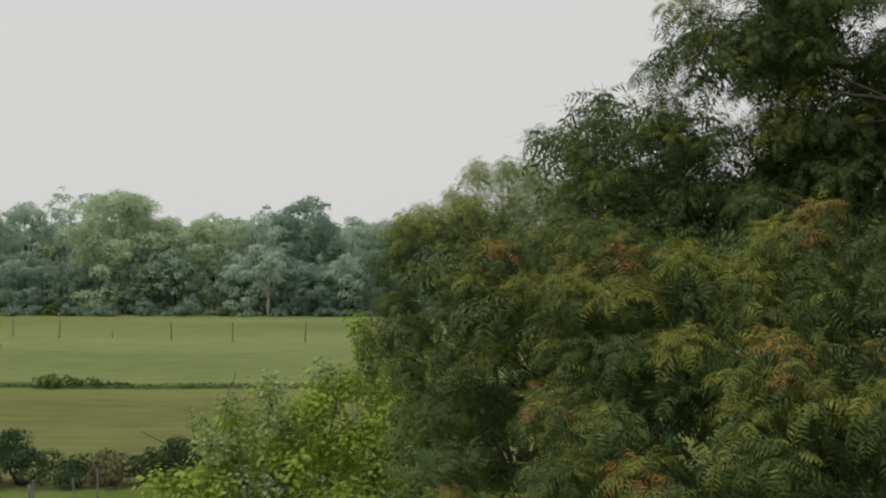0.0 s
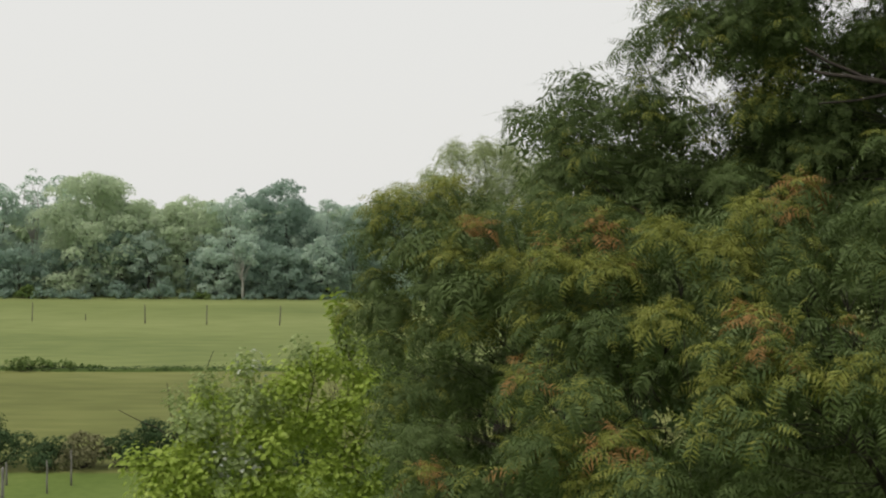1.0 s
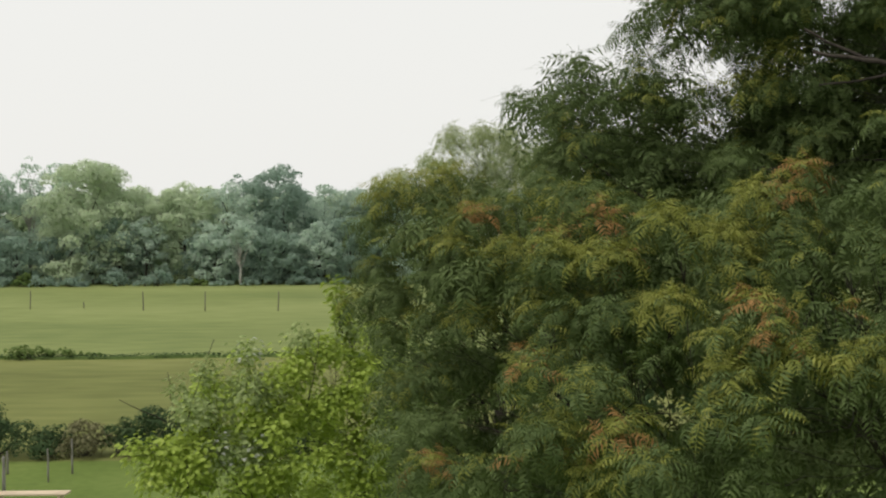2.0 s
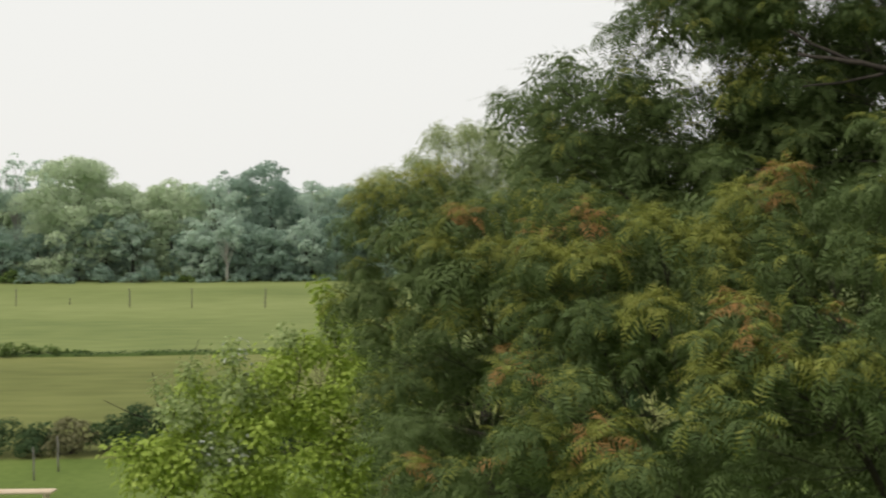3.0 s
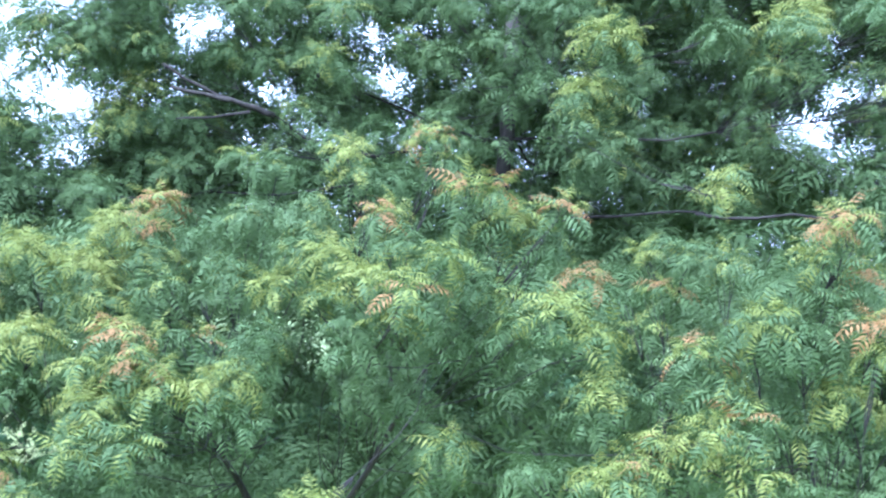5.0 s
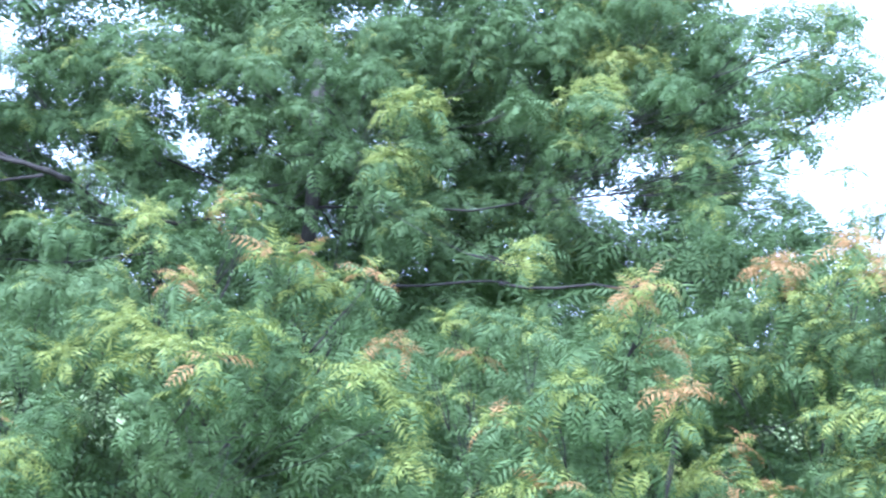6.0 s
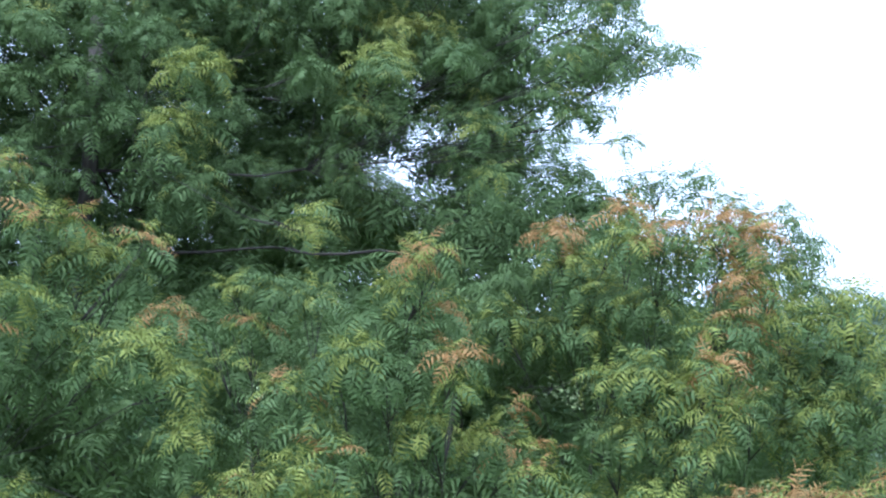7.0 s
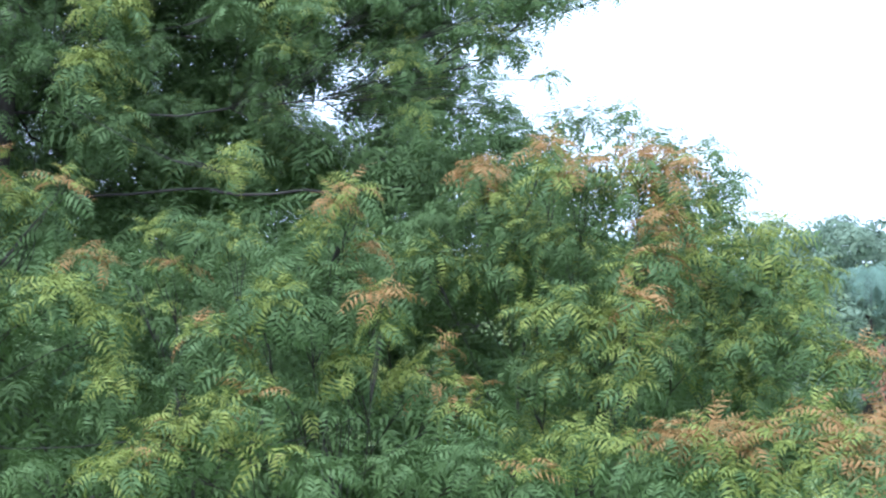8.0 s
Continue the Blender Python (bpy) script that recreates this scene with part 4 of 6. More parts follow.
bough(tall, 5.69, 8.71, 11.26, 0.36, 'i')
bough(tall, 6.30, 8.81, 11.24, 0.37, 'i')
bough(tall, 6.57, 8.70, 11.32, 0.38, 'i')
bough(tall, 6.74, 8.01, 11.18, 0.36, 'i')
bough(tall, 6.88, 7.40, 11.05, 0.35, 'i')
bough(tall, 7.41, 7.43, 11.20, 0.36, 'i')
bough(tall, 7.52, 7.18, 11.13, 0.36, 'i')
bough(tall, 7.62, 6.77, 11.02, 0.35, 'i')
bough(tall, 8.45, 6.76, 11.30, 0.37, 'i')
bough(tall, 2.86, 10.52, 10.65, 0.37, 'i')
bough(tall, 3.05, 10.18, 10.56, 0.36, 'i')
bough(tall, 4.01, 10.27, 10.79, 0.38, 'i')
bough(tall, 4.14, 9.50, 10.61, 0.35, 'i')
bough(tall, 4.56, 9.14, 10.70, 0.35, 'i')
bough(tall, 5.38, 9.69, 10.93, 0.38, 'i')
bough(tall, 5.31, 8.70, 10.64, 0.35, 'i')
bough(tall, 5.65, 8.89, 10.82, 0.36, 'i')
bough(tall, 6.13, 8.58, 10.64, 0.36, 'i')
bough(tall, 6.23, 8.21, 10.69, 0.35, 'i')
bough(tall, 6.90, 8.38, 10.81, 0.37, 'i')
bough(tall, 7.22, 8.10, 10.83, 0.37, 'i')
bough(tall, 7.79, 7.81, 10.88, 0.38, 'i')
bough(tall, 7.91, 7.55, 10.76, 0.37, 'i')
bough(tall, 7.80, 6.68, 10.66, 0.35, 'i')
bough(tall, 7.99, 6.59, 10.66, 0.35, 'i')
bough(tall, 2.86, 10.65, 10.35, 0.37, 'i')
bough(tall, 3.84, 9.70, 10.25, 0.35, 'i')
bough(tall, 4.36, 9.89, 10.19, 0.37, 'i')
bough(tall, 5.04, 10.02, 10.53, 0.38, 'i')
bough(tall, 5.22, 9.42, 10.33, 0.37, 'i')
bough(tall, 5.29, 8.87, 10.17, 0.35, 'i')
bough(tall, 5.79, 8.81, 10.31, 0.36, 'i')
bough(tall, 6.05, 8.41, 10.24, 0.35, 'i')
bough(tall, 6.61, 8.45, 10.37, 0.36, 'i')
bough(tall, 6.99, 8.26, 10.50, 0.37, 'i')
bough(tall, 7.05, 7.77, 10.22, 0.36, 'i')
bough(tall, 7.69, 7.68, 10.32, 0.37, 'i')
bough(tall, 7.95, 7.34, 10.48, 0.37, 'i')
bough(tall, 8.06, 6.97, 10.28, 0.36, 'i')
bough(tall, 8.37, 6.89, 10.43, 0.37, 'i')
bough(tall, 2.67, 10.33, 9.87, 0.36, 'i')
bough(tall, 3.42, 10.10, 9.73, 0.36, 'i')
bough(tall, 4.20, 10.44, 10.04, 0.38, 'i')
bough(tall, 4.60, 10.34, 9.80, 0.38, 'i')
bough(tall, 5.24, 9.76, 10.01, 0.37, 'i')
bough(tall, 5.26, 8.98, 9.93, 0.35, 'i')
bough(tall, 6.09, 9.51, 9.86, 0.38, 'i')
bough(tall, 6.23, 8.80, 9.86, 0.36, 'i')
bough(tall, 6.71, 8.63, 9.99, 0.37, 'i')
bough(tall, 6.92, 8.31, 10.00, 0.36, 'i')
bough(tall, 7.52, 8.36, 10.01, 0.38, 'i')
bough(tall, 7.70, 7.98, 10.08, 0.37, 'i')
bough(tall, 8.05, 7.70, 10.05, 0.38, 'i')
bough(tall, 7.84, 6.78, 9.94, 0.35, 'i')
bough(tall, 8.61, 7.01, 10.01, 0.37, 'i')
bough(tall, 3.03, 10.86, 9.33, 0.38, 'i')
bough(tall, 3.44, 10.75, 9.32, 0.38, 'i')
bough(tall, 3.65, 10.03, 9.49, 0.36, 'i')
bough(tall, 3.94, 10.12, 9.39, 0.36, 'i')
bough(tall, 4.33, 9.86, 9.34, 0.36, 'i')
bough(tall, 4.71, 9.74, 9.50, 0.36, 'i')
bough(tall, 5.18, 9.47, 9.44, 0.36, 'i')
bough(tall, 5.41, 9.21, 9.48, 0.36, 'i')
bough(tall, 5.70, 8.87, 9.44, 0.35, 'i')
bough(tall, 6.15, 8.51, 9.42, 0.35, 'i')
bough(tall, 6.65, 8.50, 9.54, 0.36, 'i')
bough(tall, 7.28, 8.57, 9.47, 0.38, 'i')
bough(tall, 7.39, 7.99, 9.59, 0.37, 'i')
bough(tall, 7.63, 7.77, 9.64, 0.37, 'i')
bough(tall, 8.19, 7.16, 9.43, 0.36, 'i')
bough(tall, 8.24, 6.74, 9.43, 0.36, 'i')
bough(tall, 2.81, 10.42, 9.08, 0.38, 'i')
bough(tall, 3.33, 10.41, 9.12, 0.38, 'i')
bough(tall, 3.77, 10.98, 9.15, 0.40, 'i')
bough(tall, 4.25, 10.34, 9.00, 0.39, 'i')
bough(tall, 4.53, 9.94, 9.04, 0.38, 'i')
bough(tall, 4.93, 9.89, 9.10, 0.39, 'i')
bough(tall, 5.20, 9.65, 9.09, 0.38, 'i')
bough(tall, 5.87, 9.73, 9.00, 0.40, 'i')
bough(tall, 5.82, 9.11, 9.03, 0.38, 'i')
bough(tall, 6.67, 9.33, 9.02, 0.40, 'i')
bough(tall, 6.88, 8.66, 9.04, 0.39, 'i')
bough(tall, 7.33, 8.81, 9.15, 0.40, 'i')
bough(tall, 7.73, 8.55, 9.20, 0.40, 'i')
bough(tall, 7.95, 8.07, 9.12, 0.40, 'i')
bough(tall, 8.53, 6.80, 9.23, 0.38, 'i')
bough(tall, 2.97, 11.32, 8.54, 0.41, 'i')
bough(tall, 3.34, 10.99, 8.65, 0.40, 'i')
bough(tall, 3.92, 11.13, 8.48, 0.41, 'i')
bough(tall, 4.29, 10.45, 8.53, 0.39, 'i')
bough(tall, 4.45, 10.28, 8.51, 0.39, 'i')
bough(tall, 5.21, 10.55, 8.58, 0.41, 'i')
bough(tall, 5.65, 10.32, 8.51, 0.41, 'i')
bough(tall, 5.91, 10.08, 8.68, 0.41, 'i')
bough(tall, 6.10, 9.14, 8.51, 0.38, 'i')
bough(tall, 6.62, 9.21, 8.53, 0.39, 'i')
bough(tall, 6.79, 8.62, 8.53, 0.38, 'i')
bough(tall, 7.27, 8.76, 8.57, 0.40, 'i')
bough(tall, 7.44, 8.22, 8.59, 0.39, 'i')
bough(tall, 7.57, 7.75, 8.73, 0.38, 'i')
bough(tall, 8.21, 7.69, 8.62, 0.39, 'i')
bough(tall, 8.37, 7.09, 8.82, 0.38, 'i')
bough(tall, 8.53, 6.95, 8.69, 0.38, 'i')
bough(tall, 3.01, 10.97, 8.10, 0.40, 'i')
bough(tall, 3.58, 11.15, 8.03, 0.41, 'i')
bough(tall, 3.84, 11.11, 8.14, 0.41, 'i')
bough(tall, 4.16, 10.48, 8.19, 0.39, 'i')
bough(tall, 4.58, 10.47, 8.04, 0.40, 'i')
bough(tall, 4.93, 10.18, 8.02, 0.39, 'i')
bough(tall, 5.58, 10.33, 8.11, 0.41, 'i')
bough(tall, 5.63, 9.45, 8.31, 0.38, 'i')
bough(tall, 6.01, 9.34, 8.18, 0.39, 'i')
bough(tall, 6.38, 8.73, 8.29, 0.38, 'i')
bough(tall, 6.83, 8.76, 8.31, 0.39, 'i')
bough(tall, 7.34, 8.77, 8.30, 0.40, 'i')
bough(tall, 7.83, 8.34, 8.26, 0.40, 'i')
bough(tall, 7.97, 8.08, 8.13, 0.40, 'i')
bough(tall, 7.97, 7.58, 8.19, 0.38, 'i')
bough(tall, 8.73, 7.70, 8.39, 0.41, 'i')
bough(tall, 8.90, 7.06, 8.32, 0.40, 'i')
bough(tall, 3.21, 11.58, 11.96, 0.49, 'i')
bough(tall, 3.57, 10.88, 11.57, 0.47, 'i')
bough(tall, 4.28, 11.39, 11.96, 0.50, 'i')
bough(tall, 4.77, 11.25, 11.96, 0.50, 'i')
bough(tall, 5.28, 10.99, 12.04, 0.50, 'i')
bough(tall, 5.47, 10.31, 11.75, 0.48, 'i')
bough(tall, 6.29, 10.29, 12.13, 0.50, 'i')
bough(tall, 6.46, 9.44, 11.80, 0.47, 'i')
bough(tall, 7.34, 9.49, 11.94, 0.49, 'i')
bough(tall, 7.44, 9.07, 12.05, 0.48, 'i')
bough(tall, 7.84, 8.75, 11.81, 0.48, 'i')
bough(tall, 8.57, 8.29, 12.09, 0.49, 'i')
bough(tall, 8.78, 7.81, 11.86, 0.48, 'i')
bough(tall, 8.93, 7.58, 11.89, 0.48, 'i')
bough(tall, 3.43, 11.99, 11.20, 0.50, 'i')
bough(tall, 3.67, 10.89, 11.30, 0.47, 'i')
bough(tall, 3.99, 10.85, 11.39, 0.47, 'i')
bough(tall, 4.78, 11.06, 11.49, 0.49, 'i')
bough(tall, 5.39, 11.16, 11.58, 0.50, 'i')
bough(tall, 5.68, 10.57, 11.30, 0.49, 'i')
bough(tall, 6.41, 10.33, 11.62, 0.50, 'i')
bough(tall, 6.82, 9.74, 11.54, 0.48, 'i')
bough(tall, 7.40, 9.68, 11.52, 0.50, 'i')
bough(tall, 7.80, 9.25, 11.55, 0.49, 'i')
bough(tall, 8.21, 8.79, 11.47, 0.49, 'i')
bough(tall, 8.24, 8.09, 11.33, 0.47, 'i')
bough(tall, 9.03, 8.19, 11.37, 0.49, 'i')
bough(tall, 9.20, 7.77, 11.41, 0.49, 'i')
bough(tall, 3.24, 11.79, 10.85, 0.49, 'i')
bough(tall, 4.22, 10.82, 10.67, 0.47, 'i')
bough(tall, 4.56, 10.76, 10.66, 0.47, 'i')
bough(tall, 5.57, 11.02, 10.83, 0.50, 'i')
bough(tall, 5.87, 10.92, 11.10, 0.50, 'i')
bough(tall, 6.34, 10.29, 10.90, 0.49, 'i')
bough(tall, 7.05, 10.11, 10.99, 0.50, 'i')
bough(tall, 7.34, 9.86, 10.77, 0.49, 'i')
bough(tall, 7.94, 9.57, 10.98, 0.50, 'i')
bough(tall, 8.42, 9.21, 10.90, 0.50, 'i')
bough(tall, 8.89, 8.56, 11.02, 0.50, 'i')
bough(tall, 8.69, 7.78, 10.68, 0.47, 'i')
bough(tall, 9.54, 7.89, 10.92, 0.50, 'i')
bough(tall, 3.14, 11.46, 10.26, 0.47, 'i')
bough(tall, 3.90, 11.64, 10.07, 0.49, 'i')
bough(tall, 4.29, 11.80, 10.16, 0.50, 'i')
bough(tall, 4.68, 11.01, 10.22, 0.48, 'i')
bough(tall, 5.08, 10.70, 10.13, 0.47, 'i')
bough(tall, 5.58, 10.39, 10.09, 0.47, 'i')
bough(tall, 6.35, 10.11, 10.16, 0.48, 'i')
bough(tall, 6.96, 10.21, 10.44, 0.49, 'i')
bough(tall, 7.50, 9.58, 10.24, 0.49, 'i')
bough(tall, 7.97, 9.47, 10.39, 0.49, 'i')
bough(tall, 8.32, 9.12, 10.44, 0.49, 'i')
bough(tall, 8.78, 8.77, 10.19, 0.49, 'i')
bough(tall, 9.03, 8.26, 10.49, 0.49, 'i')
bough(tall, 9.40, 7.88, 10.32, 0.49, 'i')
bough(tall, 3.71, 11.30, 9.48, 0.47, 'i')
bough(tall, 4.24, 11.35, 9.52, 0.48, 'i')
bough(tall, 4.83, 10.78, 9.77, 0.47, 'i')
bough(tall, 5.30, 10.89, 9.68, 0.48, 'i')
bough(tall, 6.03, 11.10, 9.76, 0.50, 'i')
bough(tall, 6.45, 10.12, 9.65, 0.48, 'i')
bough(tall, 6.71, 9.70, 9.80, 0.47, 'i')
bough(tall, 7.29, 9.39, 9.79, 0.47, 'i')
bough(tall, 7.78, 9.08, 9.85, 0.47, 'i')
bough(tall, 8.36, 9.20, 9.63, 0.49, 'i')
bough(tall, 8.92, 8.93, 9.94, 0.50, 'i')
bough(tall, 9.48, 7.70, 9.71, 0.48, 'i')
bough(tall, 3.30, 11.99, 9.10, 0.49, 'i')
bough(tall, 3.64, 11.49, 9.03, 0.48, 'i')
bough(tall, 4.35, 11.57, 8.92, 0.49, 'i')
bough(tall, 4.75, 10.79, 9.00, 0.47, 'i')
bough(tall, 5.64, 11.20, 8.97, 0.50, 'i')
bough(tall, 6.19, 11.13, 9.00, 0.50, 'i')
bough(tall, 6.77, 9.92, 9.29, 0.47, 'i')
bough(tall, 7.27, 9.76, 9.31, 0.48, 'i')
bough(tall, 8.01, 9.77, 9.18, 0.50, 'i')
bough(tall, 8.56, 9.11, 9.34, 0.49, 'i')
bough(tall, 8.80, 8.78, 9.07, 0.49, 'i')
bough(tall, 3.32, 11.42, 8.55, 0.47, 'i')
bough(tall, 3.85, 12.03, 8.62, 0.50, 'i')
bough(tall, 4.20, 11.32, 8.44, 0.48, 'i')
bough(tall, 4.89, 11.34, 8.38, 0.49, 'i')
bough(tall, 5.23, 10.74, 8.41, 0.47, 'i')
bough(tall, 6.01, 11.14, 8.43, 0.50, 'i')
bough(tall, 6.81, 10.76, 8.45, 0.50, 'i')
bough(tall, 6.94, 9.76, 8.52, 0.47, 'i')
bough(tall, 7.63, 9.91, 8.58, 0.49, 'i')
bough(tall, 7.70, 9.19, 8.71, 0.47, 'i')
bough(tall, 8.41, 9.23, 8.49, 0.49, 'i')
bough(tall, 8.96, 8.76, 8.66, 0.49, 'i')
bough(tall, 8.93, 8.01, 8.60, 0.47, 'i')
bough(tall, 3.29, 11.79, 7.97, 0.48, 'i')
bough(tall, 3.92, 11.90, 7.89, 0.50, 'i')
bough(tall, 4.39, 11.65, 7.83, 0.49, 'i')
bough(tall, 4.64, 10.90, 7.80, 0.47, 'i')
bough(tall, 5.22, 10.69, 7.80, 0.47, 'i')
bough(tall, 6.13, 11.16, 7.92, 0.50, 'i')
bough(tall, 6.72, 10.46, 8.02, 0.49, 'i')
bough(tall, 6.99, 9.88, 7.95, 0.48, 'i')
bough(tall, 7.11, 9.46, 8.12, 0.47, 'i')
bough(tall, 7.88, 9.54, 7.88, 0.49, 'i')
bough(tall, 8.59, 9.44, 7.80, 0.50, 'i')
bough(tall, 9.04, 8.88, 8.04, 0.50, 'i')
bough(tall, 8.97, 7.93, 7.96, 0.47, 'i')
bough(tall, 2.90, 10.47, 10.41, 0.34, 'i')
bough(tall, 1.97, 10.45, 10.08, 0.33, 'i')
bough(tall, 2.43, 10.36, 10.01, 0.33, 'i')
bough(tall, 2.99, 10.81, 10.06, 0.35, 'i')
bough(tall, 1.29, 11.11, 9.58, 0.34, 'i')
bough(tall, 3.00, 10.42, 9.67, 0.33, 'i')
bough(tall, 0.82, 10.89, 9.24, 0.34, 'i')
bough(tall, 1.23, 11.05, 9.39, 0.34, 'i')
bough(tall, 1.74, 10.43, 9.27, 0.32, 'i')
bough(tall, 2.03, 10.76, 9.22, 0.34, 'i')
bough(tall, 3.03, 10.87, 9.24, 0.35, 'i')
bough(tall, 0.94, 10.47, 8.90, 0.32, 'i')
bough(tall, 1.24, 11.17, 8.97, 0.34, 'i')
bough(tall, 1.87, 11.00, 8.84, 0.34, 'i')
bough(tall, 2.46, 10.42, 8.71, 0.33, 'i')
bough(tall, 2.90, 10.80, 8.95, 0.34, 'i')
bough(tall, 0.97, 11.16, 8.31, 0.34, 'i')
bough(tall, 1.20, 10.61, 8.44, 0.33, 'i')
bough(tall, 1.77, 10.56, 8.53, 0.33, 'i')
bough(tall, 2.07, 10.20, 8.38, 0.32, 'i')
bough(tall, 2.37, 10.35, 8.49, 0.33, 'i')
bough(tall, 3.01, 10.82, 8.53, 0.34, 'i')
bough(tall, 1.21, 11.80, 8.84, 0.41, 'i')
bough(tall, 1.94, 12.20, 9.04, 0.43, 'i')
bough(tall, 2.24, 11.85, 8.89, 0.42, 'i')
bough(tall, 2.94, 11.86, 8.88, 0.43, 'i')
bough(tall, 1.09, 11.95, 8.33, 0.42, 'i')
bough(tall, 1.85, 12.07, 8.47, 0.43, 'i')
bough(tall, 2.10, 11.36, 8.49, 0.40, 'i')
bough(tall, 3.03, 11.80, 8.45, 0.42, 'i')
bough(mid, -0.07, 8.31, 8.20, 0.33, 'i')
bough(mid, 0.52, 8.75, 8.15, 0.35, 'i')
bough(mid, 0.89, 8.05, 8.19, 0.32, 'i')
bough(mid, 1.26, 8.46, 8.31, 0.34, 'i')
bough(mid, 1.87, 8.09, 8.39, 0.33, 'i')
bough(mid, 2.23, 7.87, 8.31, 0.32, 'i')
bough(mid, 2.59, 7.69, 8.41, 0.32, 'i')
bough(mid, 3.45, 8.11, 8.32, 0.35, 'i')
bough(mid, 3.82, 8.12, 8.20, 0.35, 'i')
bough(mid, 4.23, 7.95, 8.25, 0.36, 'i')
bough(mid, 0.12, 8.81, 7.85, 0.35, 'i')
bough(mid, 0.56, 8.71, 7.84, 0.35, 'i')
bough(mid, 1.00, 8.84, 7.81, 0.35, 'i')
bough(mid, 1.49, 8.42, 7.88, 0.34, 'i')
bough(mid, 1.89, 8.39, 7.90, 0.34, 'i')
bough(mid, 2.46, 8.21, 7.81, 0.34, 'i')
bough(mid, 3.08, 8.47, 7.61, 0.36, 'i')
bough(mid, 3.09, 7.80, 7.64, 0.33, 'i')
bough(mid, 3.82, 8.02, 7.86, 0.35, 'i')
bough(mid, 4.19, 7.48, 7.81, 0.34, 'i')
bough(mid, 0.05, 8.17, 7.33, 0.33, 'i')
bough(mid, 0.51, 8.03, 7.42, 0.32, 'i')
bough(mid, 1.09, 8.76, 7.35, 0.35, 'i')
bough(mid, 1.48, 8.49, 7.28, 0.34, 'i')
bough(mid, 1.86, 8.71, 7.30, 0.35, 'i')
bough(mid, 2.38, 8.12, 7.20, 0.34, 'i')
bough(mid, 2.81, 8.50, 7.12, 0.36, 'i')
bough(mid, 3.08, 7.56, 7.29, 0.33, 'i')
bough(mid, 3.64, 7.21, 7.30, 0.32, 'i')
bough(mid, 4.17, 7.35, 7.27, 0.34, 'i')
bough(mid, 0.08, 8.60, 6.70, 0.35, 'i')
bough(mid, 0.48, 8.53, 6.68, 0.34, 'i')
bough(mid, 1.03, 8.62, 6.75, 0.35, 'i')
bough(mid, 1.45, 8.27, 6.81, 0.34, 'i')
bough(mid, 1.81, 8.45, 6.71, 0.35, 'i')
bough(mid, 2.35, 8.33, 6.88, 0.35, 'i')
bough(mid, 2.70, 7.61, 6.82, 0.33, 'i')
bough(mid, 3.45, 8.00, 6.67, 0.35, 'i')
bough(mid, 3.61, 7.67, 6.87, 0.34, 'i')
bough(mid, 3.83, 7.12, 6.76, 0.33, 'i')
bough(mid, -0.03, 8.07, 6.42, 0.33, 'i')
bough(mid, 0.48, 8.02, 6.42, 0.33, 'i')
bough(mid, 0.84, 8.64, 6.22, 0.35, 'i')
bough(mid, 1.43, 8.07, 6.49, 0.33, 'i')
bough(mid, 1.90, 8.52, 6.37, 0.35, 'i')
bough(mid, 2.49, 8.32, 6.09, 0.36, 'i')
bough(mid, 2.90, 7.97, 6.34, 0.35, 'i')
bough(mid, 3.15, 7.29, 6.57, 0.32, 'i')
bough(mid, 3.97, 7.80, 6.37, 0.36, 'i')
bough(mid, 4.00, 7.19, 6.46, 0.33, 'i')
bough(mid, -0.18, 9.22, 8.20, 0.32, 'i')
bough(mid, 0.29, 9.92, 8.27, 0.35, 'i')
bough(mid, 0.68, 9.62, 8.13, 0.34, 'i')
bough(mid, -0.36, 10.03, 7.56, 0.35, 'i')
bough(mid, 0.21, 9.67, 7.73, 0.34, 'i')
bough(mid, 0.76, 9.98, 7.78, 0.35, 'i')
bough(mid, -0.32, 9.57, 7.11, 0.34, 'i')
bough(mid, 0.31, 9.28, 7.17, 0.33, 'i')
bough(mid, 0.55, 9.57, 7.23, 0.34, 'i')
bough(mid, -0.33, 9.22, 6.87, 0.33, 'i')
bough(mid, 0.07, 9.47, 6.79, 0.34, 'i')
bough(mid, 0.65, 9.34, 6.70, 0.33, 'i')
bough(mid, -0.22, 9.34, 6.25, 0.33, 'i')
bough(mid, 0.18, 9.55, 6.35, 0.34, 'i')
bough(mid, 0.80, 9.58, 6.12, 0.34, 'i')
bough(mid, -0.15, 9.18, 5.86, 0.33, 'i')
bough(mid, 0.31, 8.80, 5.94, 0.32, 'i')
bough(mid, 0.79, 9.54, 5.75, 0.35, 'i')
# layers of boughs added out of sight behind the front ones, to shade the inside
bough(mid, 0.14, 7.68, 7.98, 0.29, 'i')
bough(mid, 0.65, 7.44, 7.92, 0.28, 'i')
bough(mid, 1.10, 7.08, 7.92, 0.27, 'i')
bough(mid, 1.71, 7.33, 7.98, 0.28, 'i')
bough(mid, 1.89, 7.00, 8.06, 0.27, 'i')
bough(mid, 2.56, 7.27, 8.03, 0.29, 'i')
bough(mid, 3.34, 7.11, 8.00, 0.29, 'i')
bough(mid, 3.51, 6.54, 8.23, 0.28, 'i')
bough(mid, 0.06, 8.19, 7.95, 0.30, 'i')
bough(mid, 0.69, 7.90, 8.05, 0.30, 'i')
bough(mid, 1.14, 8.25, 7.83, 0.31, 'i')
bough(mid, 1.83, 8.14, 7.97, 0.31, 'i')
bough(mid, 2.43, 8.15, 7.84, 0.32, 'i')
bough(mid, 2.90, 7.63, 8.06, 0.30, 'i')
bough(mid, 3.10, 7.32, 8.02, 0.30, 'i')
bough(mid, 3.82, 7.32, 8.04, 0.31, 'i')
bough(mid, 0.10, 9.60, 7.93, 0.36, 'i')
